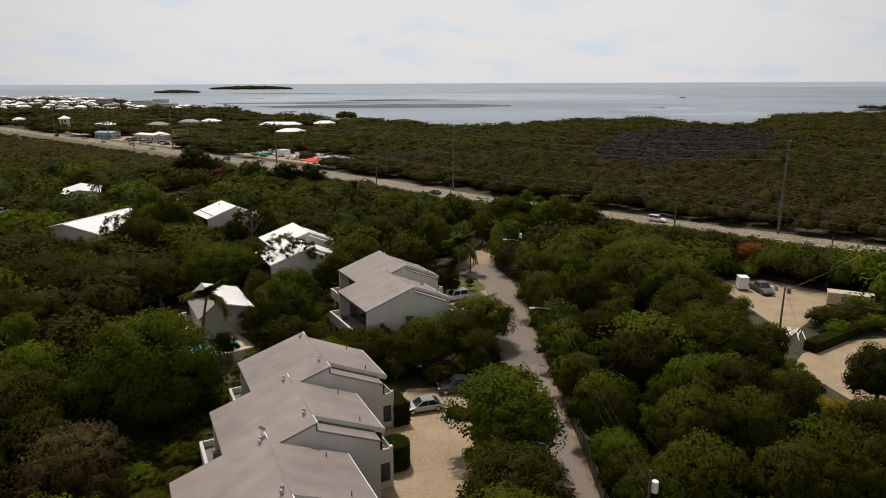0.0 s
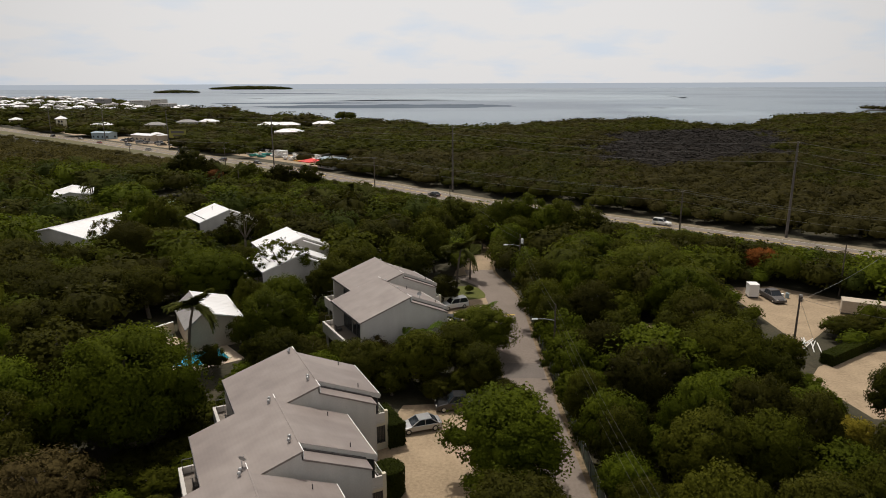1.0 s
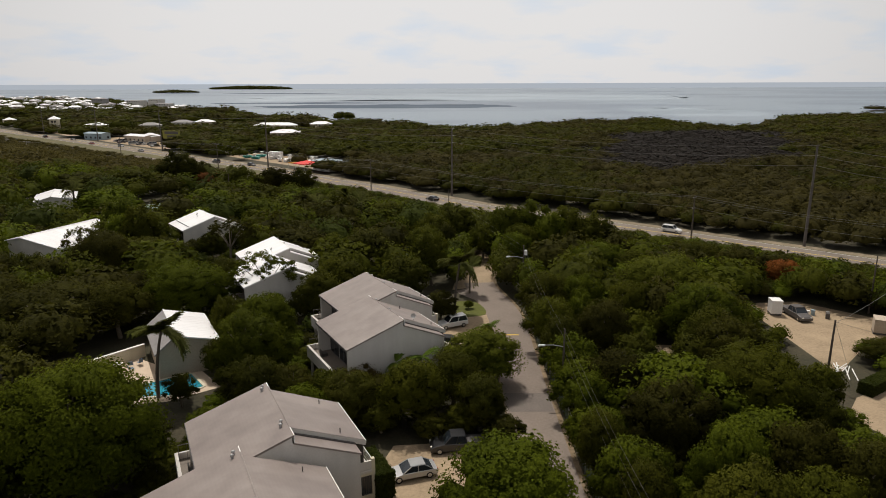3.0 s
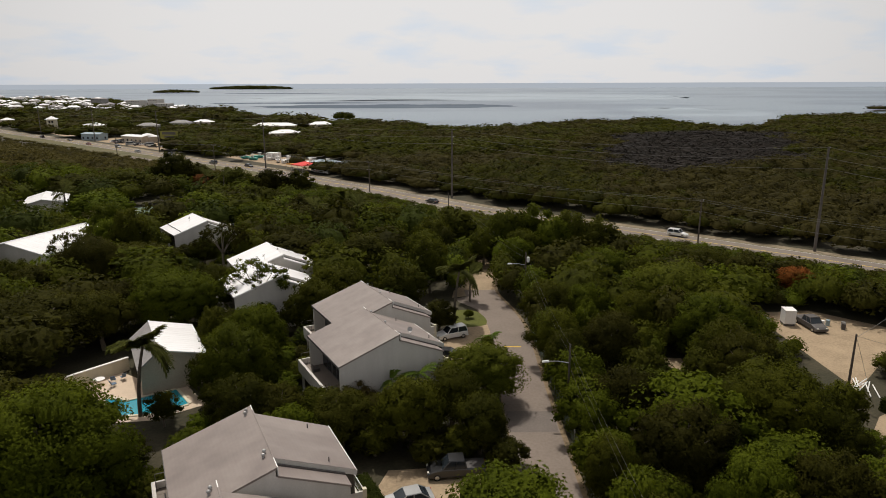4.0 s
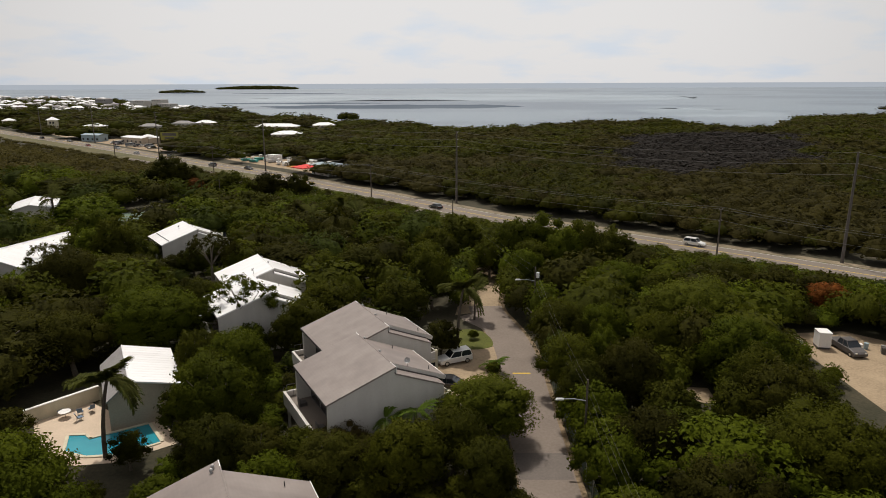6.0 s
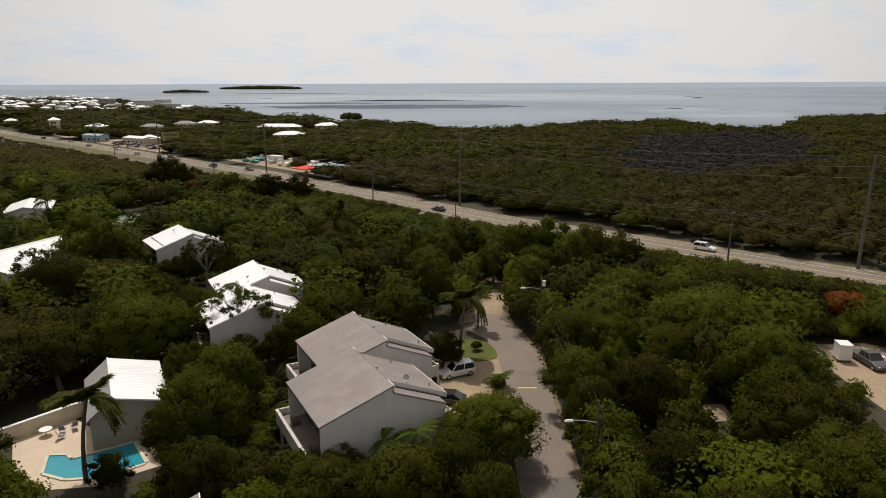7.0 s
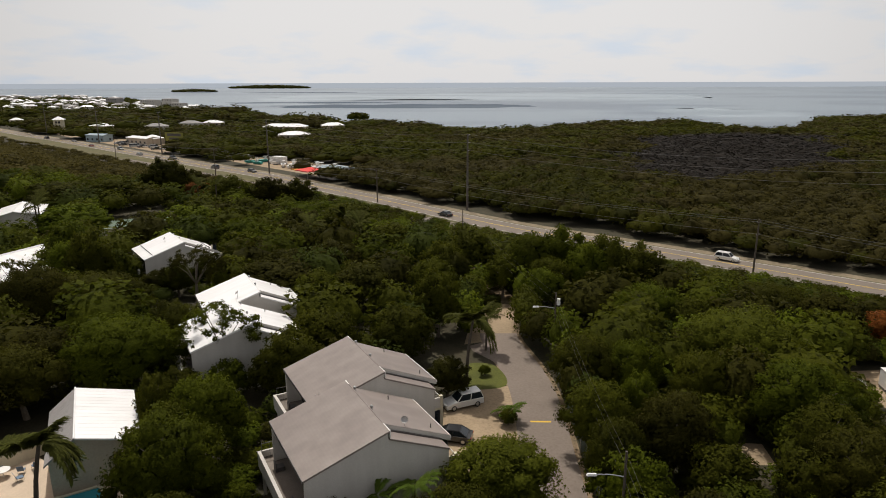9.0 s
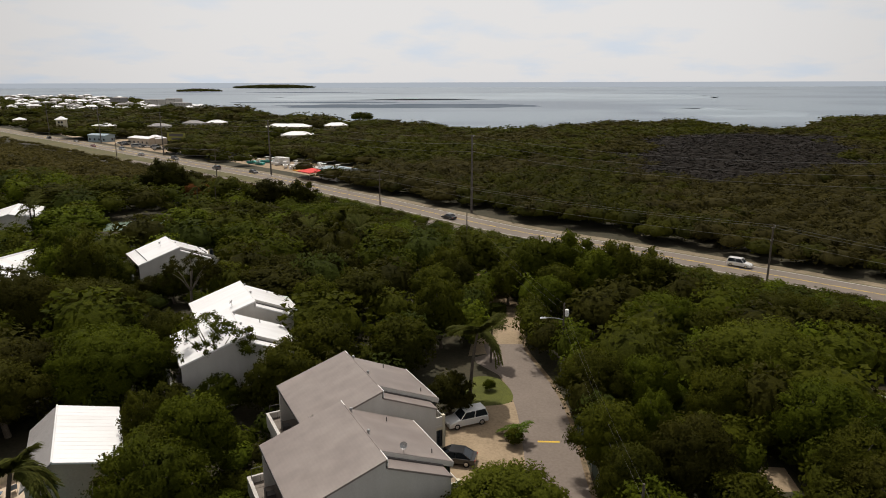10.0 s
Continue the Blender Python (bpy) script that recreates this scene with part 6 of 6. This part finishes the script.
# ---------------------------------------------------------------- poles, wires, lamps, fence


def wire(p0, p1, sag, r=0.03, dark=False, label="thin overhead power line between poles"):
    p0, p1 = Vector(p0), Vector(p1)
    bm = B()
    n = 14
    prev = None
    for i in range(n + 1):
        t = i / n
        p = p0.lerp(p1, t) - Vector((0, 0, 4 * sag * t * (1 - t)))
        ring = [bm.verts.new(p + Vector((0, 0, r)).cross(Vector((0, 0, 1))) + Vector((dx, dy, dz))) for dx, dy, dz in ((0, 0, r), (r * 0.7, -r * 0.7, -r * 0.5), (-r * 0.7, r * 0.7, -r * 0.5))]
        if prev:
            for k in range(3):
                bm.faces.new((prev[k], prev[(k + 1) % 3], ring[(k + 1) % 3], ring[k]))
        prev = ring
    ob = part("power_line", bm, M_WIRE if dark else M_LINE)
    return tagged(ob, label, "cable", "overhead lines")


# paler than M_WIRE: the sunlit look of these wires is in the colour
M_LINE = mat("sunlit_cable", (0.30, 0.285, 0.265), 0.6, bump=0)


def utility_pole(x, y, h, material, label, arms=(), r=0.17, turn=-45, cans=0):
    t = thing("utility_pole", pose(x, y, 0, 0, 0, turn), label, "utility pole", "poles")
    part("pole", tube(B(), (0, 0, -0.1), (0, 0, h), r, r * 0.62, n=10), material, t)
    for z, w in arms:
        bm = box(B(), -w, w, -0.07, 0.07, z - 0.07, z + 0.07)
        arm = part("crossarm", bm, material, t)
        for k in (-0.92, 0.92):
            part("insulator", tube(B(), (k * w, 0, z + 0.07), (k * w, 0, z + 0.3), 0.05, 0.03, n=6), M_GALV, arm)
    for k in range(cans):
        part("transformer", tube(B(), (0.38, 0, h - 1.7 - k), (0.38, 0, h - 0.85 - k), 0.24, n=12), M_TRIM, t, "pale grey transformer can")
    return t


TALL = [(118, 123, 22.5), (81.9, 156.3, 22.7), (3.4, 226.5, 22), (-77.6, 305.5, 22), (-155, 378, 22), (-225, 445, 22), (-300, 512, 22)]
for x, y, h in TALL:
    t = utility_pole(x, y, h, M_CONC, "tall tapered concrete power pole beside the highway", r=0.34)
    for k, z in enumerate((h - 0.4, h - 2.6, h - 4.8)):
        part("insulator", tube(B(), (0, 0.25, z), (0, 1.0, z + 0.25), 0.07, n=6), M_GALV, t)
for a, b_ in zip(TALL, TALL[1:]):
    for k in (0.2, 2.4, 4.6):
        wire((a[0] + 0.5, a[1] + 0.5, a[2] - k), (b_[0] + 0.5, b_[1] + 0.5, b_[2] - k), 2.0, 0.032)
LOWP = [(104, 116, 11), (58.2, 161.3, 10.8), (-24.5, 238.8, 10.6), (-98, 300, 11), (-160, 341, 12)]
for x, y, h in LOWP:
    utility_pole(x, y, h, M_POLE, "weathered wooden power pole beside the highway", arms=((h - 0.5, 0.9), (h - 3.0, 0.7)), r=0.2, turn=45)
for a, b_ in zip(LOWP, LOWP[1:]):
    for dz, dx in ((0.25, -0.8), (0.25, 0.8), (2.8, 0.0)):
        wire((a[0] + dx, a[1] + dx, a[2] - dz), (b_[0] + dx, b_[1] + dx, b_[2] - dz), 1.4, 0.032)
LANEP = [(14.6, 41.0, 9.4), (14.4, 83.0, 8.8), (14.2, 120.5, 9.3), (2.0, 178, 9.5)]
for i, (x, y, h) in enumerate(LANEP):
    t = utility_pole(x, y, h, M_POLE, "dark wooden pole with street lamp beside the lane" if i < 3 else "wooden pole among the trees", r=0.15, turn=0, cans=1 if i in (0, 2) else 0)
    if i in (1, 2):
        bm = B()
        tube(bm, (0, 0, h - 2.2), (-1.2, -0.1, h - 1.95), 0.045, n=6); tube(bm, (-1.2, -0.1, h - 1.95), (-2.3, -0.2, h - 1.9), 0.045, n=6)
        arm = part("lamp_arm", bm, M_GALV, t)
        part("lamp_head", prism(B(), [(-3.0, -0.36, h - 1.98), (-2.2, -0.32, h - 1.98), (-2.2, -0.08, h - 1.98), (-3.0, -0.04, h - 1.98)], [(-2.9, -0.28, h - 1.82), (-2.25, -0.27, h - 1.82), (-2.25, -0.13, h - 1.82), (-2.9, -0.12, h - 1.82)]), M_TRIM, arm)
for a, b_ in zip(LANEP, LANEP[1:]):
    for dz in (0.15, 1.1, 2.5):
        wire((a[0], a[1], a[2] - dz), (b_[0], b_[1], b_[2] - dz), 0.8, 0.010, True)
utility_pole(47.3, 86.6, 8.4, M_POLE, "leaning dark wooden pole at the sandy yard", r=0.17)
wire((47.3, 86.6, 8.2), (60, 78, 7.6), 0.5, 0.02); wire((47.3, 86.6, 8.2), (53.0, 92.0, 0.5), 0.0, 0.02); wire((47.3, 86.6, 8.0), (76, 112, 8), 0.6, 0.02)
utility_pole(68.5, 112.0, 9.5, M_POLE, "wooden pole behind the sandy yard", r=0.15)

fence = thing("fence", pose(0, 0, 0), "green screened chain-link fence along the lane", "fence")
M_SCREEN = mat("green_windscreen", (0.05, 0.075, 0.055), 0.8, vary=0.35, scale=0.6, fine=8, bump=0.1)
fl = [(13.95 + 0.08 * math.sin(y * 0.1), y) for y in np.arange(38, 119.1, 3.0)]
for i, (x, y) in enumerate(fl):
    part("post", tube(B(), (x, y, 0), (x, y, 2.05), 0.04, n=6), M_GALV, fence)
    if i + 1 < len(fl):
        x2, y2 = fl[i + 1]
        lo = [(x + 0.05, y + 0.05, 0.06), (x2 + 0.05, y2 - 0.05, 0.06), (x2 + 0.08, y2 - 0.05, 0.06), (x + 0.08, y + 0.05, 0.06)]
        part("screen_panel", prism(B(), lo, [(p[0], p[1], 1.88) for p in lo]), M_SCREEN, fence)
        part("rail", tube(B(), (x, y, 2.0), (x2, y2, 2.0), 0.025, n=5), M_GALV, fence)

# ---------------------------------------------------------------- sandy yard on the lane's far side


def container(name, m, l, w, h, material, label, category):
    t = thing(name, m, label, category)
    part("body", bx(-l / 2, l / 2, -w / 2, w / 2, 0.35, h), material, t)
    part("roof", bx(-l / 2 - 0.04, l / 2 + 0.04, -w / 2 - 0.04, w / 2 + 0.04, h + 0.002, h + 0.08), material, t)
    for i in range(int(l / 0.6)):
        x = -l / 2 + 0.3 + i * 0.6
        part("rib", bx(x - 0.04, x + 0.04, -w / 2 - 0.035, -w / 2 - 0.002, 0.4, h - 0.05), material, t)
    part("base_frame", bx(-l / 2, l / 2, -w / 2 + 0.2, w / 2 - 0.2, 0.0, 0.348), M_DARKTRIM, t)
    return t


container("storage_box", pose(53.4, 111.9, 0, 0, 0, -8), 1.6, 1.9, 2.4, M_TRIM, "white box body standing in the sandy yard", "storage box")
container("trailer", pose(67.0, 102.6, 0, 0, 0, -27), 6.6, 2.4, 2.25, M_TAN, "long pale storage trailer with debris on its roof", "trailer")
rng_j = np.random.default_rng(4)
for i in range(9):
    a = rng_j.uniform(-0.6, 0.6) + 0.7
    x, y = 51.2 + rng_j.uniform(-1.2, 1.2), 89.8 + rng_j.uniform(-1.5, 1.5)
    ob = part("pipe", tube(B(), (-1.5, 0, 0.12), (1.5, 0, 0.12 + rng_j.uniform(0, 0.5)), 0.07, n=7), M_TRIM, m=pose(x, y, 0, 0, 0, math.degrees(a)))
    tagged(ob, "white pipe lying in a scrap pile", "pipe", "scrap pile")
for i, (x, y) in enumerate(((50.8, 113.5), (51.5, 114.0), (50.2, 113.0))):
    ob = part("pallet", bx(-0.6, 0.6, -0.5, 0.5, 0.0, 0.5), (M_TRIM, M_WOOD, M_DARKTRIM)[i], m=pose(x, y, 0, 0, 0, 20 * i))
    tagged(ob, "stacked boards on a low pallet", "pallet", "yard clutter")
for i, (x, y) in enumerate(((58.2, 111.0), (59.2, 111.3), (60.6, 109.6), (61.0, 110.4))):
    ob = part("drum", tube(B(), (0, 0, 0), (0, 0, 0.9), 0.3, n=12), (M_TRIM, M_BLUEROOF, M_DARKTRIM, M_GALV)[i], m=pose(x, y, 0))
    tagged(ob, "small drum standing at the yard edge", "drum", "yard clutter")

# ---------------------------------------------------------------- pool furniture
tb = thing("garden_table", pose(-41.6, 91.6, 0.05), "round white table on the pool deck", "table")
part("tabletop", tube(B(), (0, 0, 0.70), (0, 0, 0.75), 0.65, n=18), M_TRIM, tb)
part("leg", tube(B(), (0, 0, 0), (0, 0, 0.7), 0.05, n=8), M_TRIM, tb)
M_SLING = mat("blue_grey_sling", (0.16, 0.22, 0.30), 0.8)
ch = thing("deck_chair", pose(-40.2, 92.2, 0.05, 0, 0, 200), "blue-grey sling chair on the pool deck", "chair", "chairs at the pool")
part("seat", bx(-0.28, 0.28, -0.28, 0.28, 0.38, 0.42), M_SLING, ch)
part("backrest", prism(B(), [(-0.28, 0.26, 0.42), (0.28, 0.26, 0.42), (0.28, 0.30, 0.42), (-0.28, 0.30, 0.42)], [(-0.28, 0.48, 1.0), (0.28, 0.48, 1.0), (0.28, 0.52, 1.0), (-0.28, 0.52, 1.0)]), M_SLING, ch)
for sx in (-0.26, 0.26):
    for sy in (-0.26, 0.26):
        part("leg", tube(B(), (sx, sy, 0), (sx, sy, 0.38), 0.02, n=6), M_TRIM, ch)
for x, y, a in ((-39.6, 91.0, 140), (-42.6, 92.4, 20), (-39.4, 93.0, 230)):
    copy_thing(ch, pose(x, y, 0.05, 0, 0, a))

# ---------------------------------------------------------------- businesses beyond the highway
shop = gable_house("shop", pose(-52.6, 298.5, 0, 0, 0, -45), 13, -5, 6, 4.6, 3.9, 3.9, M_BLUEROOF, M_TRIM, "white roadside shop with blue-grey metal roof", category="shop")
def canopy(x, y, material, label, w=3.2, h=2.8):
    t = thing("canopy_tent", pose(x, y, 0, 0, 0, -45), label, "tent", "market tents")
    bm = B()
    base_ = [bm.verts.new((a * w, b * w, h)) for a, b in ((-1, -1), (1, -1), (1, 1), (-1, 1))]
    low_ = [bm.verts.new((a * w, b * w, h - 0.35)) for a, b in ((-1, -1), (1, -1), (1, 1), (-1, 1))]
    top = bm.verts.new((0, 0, h + 1.1))
    for i in range(4):
        bm.faces.new((base_[i], base_[(i + 1) % 4], top)); bm.faces.new((low_[i], low_[(i + 1) % 4], base_[(i + 1) % 4], base_[i]))
    part("cover", bm, material, t)
    for a, b in ((-1, -1), (1, -1), (1, 1), (-1, 1)):
        part("leg", tube(B(), (a * w * 0.97, b * w * 0.97, 0), (a * w * 0.97, b * w * 0.97, h), 0.05, n=6), M_GALV, t)
    return t
canopy(-57.6, 293.0, M_RED, "bright red canopy tent beside the road", 4.2, 3.2)
canopy(-63.0, 298.6, M_ORANGE, "orange canopy tent beside the road", 2.8)


def boat(x, y, turn, material, label, l=6.5, on_water=False):
    t = thing("boat", pose(x, y, -0.7 if on_water else 0.25, 0, 0, turn), label, "boat", "boats in the yard")
    bm = B()
    secs = []
    for f, w, z in ((-0.5, 0.9, 0.0), (-0.1, 1.0, 0.0), (0.25, 0.8, 0.1), (0.5, 0.05, 0.35)):
        secs.append([bm.verts.new(c) for c in ((f * l, -w * 1.1, 1.0 + z * 0.6), (f * l, -w * 0.6, z), (f * l, w * 0.6, z), (f * l, w * 1.1, 1.0 + z * 0.6))])
    for a, b in zip(secs, secs[1:]):
        for i in range(3):
            bm.faces.new((a[i], a[i + 1], b[i + 1], b[i]))
        bm.faces.new((a[3], a[0], b[0], b[3]))
    bm.faces.new(secs[0]); bm.faces.new(secs[-1][::-1])
    part("hull", bm, material, t)
    part("console", bx(-0.6, 0.5, -0.4, 0.4, 1.0, 1.9), M_TRIM, t)
    part("hardtop", bx(-0.9, 0.9, -0.8, 0.8, 2.5, 2.6), M_TRIM, t)
    for sx in (-0.7, 0.7):
        for sy in (-0.6, 0.6):
            part("strut", tube(B(), (sx, sy, 1.0), (sx, sy, 2.5), 0.03, n=5), M_GALV, t)
    if not on_water:
        part("cradle", bx(-l * 0.35, l * 0.3, -0.6, 0.6, -0.25, 0.02), M_DARKTRIM, t)
    return t


rb = np.random.default_rng(12)
for i in range(15):
    f = i / 14
    x, y = -100 + 46 * f + rb.uniform(-3, 3), 346 - 34 * f + rb.uniform(-4, 6)
    boat(x, y, rb.uniform(0, 360), M_TEAL if i in (1, 2, 3) else M_TRIM, "teal boat on a cradle in the roadside yard" if i in (1, 2, 3) else "white boat on a cradle in the roadside yard", rb.uniform(5, 7.5))
container("box_truck_body", pose(-82, 338, 0, 0, 0, -30), 7.0, 2.5, 3.4, M_TRIM, "white box trailer in the boat yard", "trailer")
boat(-40.9, 688, 170, P_BLACK, "small dark boat out on the sea", 8.5, True)
for i in range(14):
    f = i / 13
    x, y = -212 + 50 * f + rb.uniform(-2, 2), 436 - 40 * f + rb.uniform(0, 8)
    vehicle(("sedan", "suv", "van", "pickup")[i % 4], pose(x, y, 0.02, 0, 0, rb.uniform(20, 70)), (P_WHITE, P_BLACK, P_SILVER, P_GREY)[(i * 3) % 4], "parked car in the roadside lot", group="parked cars")
sign = thing("roadside_sign", pose(-168, 424, 0, 0, 0, -12), "large yellow-green roadside board on posts", "sign")
M_SIGN = mat("sign_yellow", (0.26, 0.25, 0.05), 0.7)
part("board", bx(-6, 6, -0.12, 0.12, 3.2, 8.2), M_SIGN, sign)
part("lettering", bx(-4.6, 4.6, -0.15, -0.122, 6.0, 7.6), M_DARKTRIM, sign, "row of dark lettering as a bar")
part("lettering", bx(-3.2, 3.2, -0.15, -0.122, 4.0, 5.2), M_DARKTRIM, sign, "row of dark lettering as a bar")
for x in (-4.5, 4.5):
    part("post", bx(x - 0.15, x + 0.15, 0.122, 0.42, 0, 8.0), M_POLE, sign)
gable_house("warehouse", pose(-240, 462, 0, 0, 0, -20), 16, -4, 4, 5.0, 4.2, 4.2, M_BLUEROOF, M_BLUEROOF, "grey-blue corrugated shed beside the highway", category="shed")
gable_house("store", pose(-204, 446, 0, 0, 0, -32), 22, -5, 5, 4.8, 4.0, 4.0, M_WHITEROOF, M_TAN, "low roadside store with pale roof", category="shop")
tw = thing("lookout_tower", pose(-303, 533, 0, 0, 0, 15), "small white tower house with hipped roof", "tower")
part("wall", bx(-3, 3, -3, 3, 0, 10), M_CREAM, tw)
rfb = B()
c4 = [rfb.verts.new(c) for c in ((-4, -4, 10), (4, -4, 10), (4, 4, 10), (-4, 4, 10))]
ap = rfb.verts.new((0, 0, 12.4))
rfb.faces.new(c4[::-1])
for i in range(4):
    rfb.faces.new((c4[i], c4[(i + 1) % 4], ap))
part("roof", rfb, M_WHITEROOF, tw)
for sx in (-1.6, 0.4):
    for z in (1.2, 4.4, 7.2):
        window(tw, sx, sx + 1.3, -3, z, z + 1.6, out=-1)


def hip_house(x, y, turn, l, w, h, roof_m, wall_m, label, name="house", rise=2.0):
    t = thing(name, pose(x, y, 0, 0, 0, turn), label, "house", "far coastal houses")
    part("wall", bx(-l / 2, l / 2, -w / 2, w / 2, 0, h), wall_m, t)
    bm = B()
    e = 0.4
    q = [bm.verts.new(c) for c in ((-l / 2 - e, -w / 2 - e, h), (l / 2 + e, -w / 2 - e, h), (l / 2 + e, w / 2 + e, h), (-l / 2 - e, w / 2 + e, h))]
    k = max(0.0, l / 2 - w / 2)
    r = [bm.verts.new((-k - 0.01, 0, h + rise)), bm.verts.new((k + 0.01, 0, h + rise))]
    bm.faces.new(q[::-1])
    bm.faces.new((q[0], q[1], r[1], r[0])); bm.faces.new((q[2], q[3], r[0], r[1])); bm.faces.new((q[1], q[2], r[1])); bm.faces.new((q[3], q[0], r[0]))
    part("roof", bm, roof_m, t)
    nwin = max(2, int(l // 4))
    for i in range(nwin):
        u = -l / 2 + l * (i + 0.5) / nwin
        part("window", bx(u - 0.7, u + 0.7, -w / 2 - 0.05, -w / 2 - 0.002, h - 2.3, h - 0.8), M_GLASS, t)
    return t


rh = np.random.default_rng(31)
for i in range(210):
    y = 870 + 1000 * rh.random() ** 1.4
    x = rh.uniform(-0.72, -0.50) * y
    if i > 170:
        y = rh.uniform(860, 1250); x = rh.uniform(-0.52, -0.38) * y
    if not in_poly(x, y + 12, LAND):
        continue
    hip_house(x, y, rh.uniform(-50, 40), rh.uniform(9, 16), rh.uniform(7, 10), rh.uniform(4.6, 8.5), M_WHITEROOF if rh.random() < 0.75 else M_GREYROOF, M_STUCCO if rh.random() < 0.6 else M_TAN, "pale coastal house with light hipped roof")
for x, y, l, w, h, wall_m in ((-455, 1010, 26, 14, 13, M_STUCCO), (-415, 985, 18, 14, 15, M_STUCCO), (-390, 950, 26, 12, 10, M_STUCCO), (-545, 1080, 22, 14, 14, M_GREYROOF)):
    hip_house(x, y, -20, l, w, h, M_GREYROOF, wall_m, "grey multi-storey block on the shore", "apartment_block", 0.6)
for x, y, l, w, h, tn in TOWN:
    hip_house(x, y, tn, l, w, h - 1.5, M_WHITEROOF, M_TAN, "coastal building with white roof above the trees")
for x, y, l, w, h, tn in TOWN_GREY:
    hip_house(x, y, tn, l, w, h - 1.5, M_GREYROOF, M_STUCCO, "coastal building with grey shingle roof above the trees")
thicket("islet_woods", [(-101 + 9 * rh.uniform(-1, 1), 703 + 4 * rh.uniform(-1, 1), 4.0, rh.uniform(5, 8)) for i in range(16)], L_GREEN, "small mangrove islet off the shore", 91, 80, 0.2, single=True)
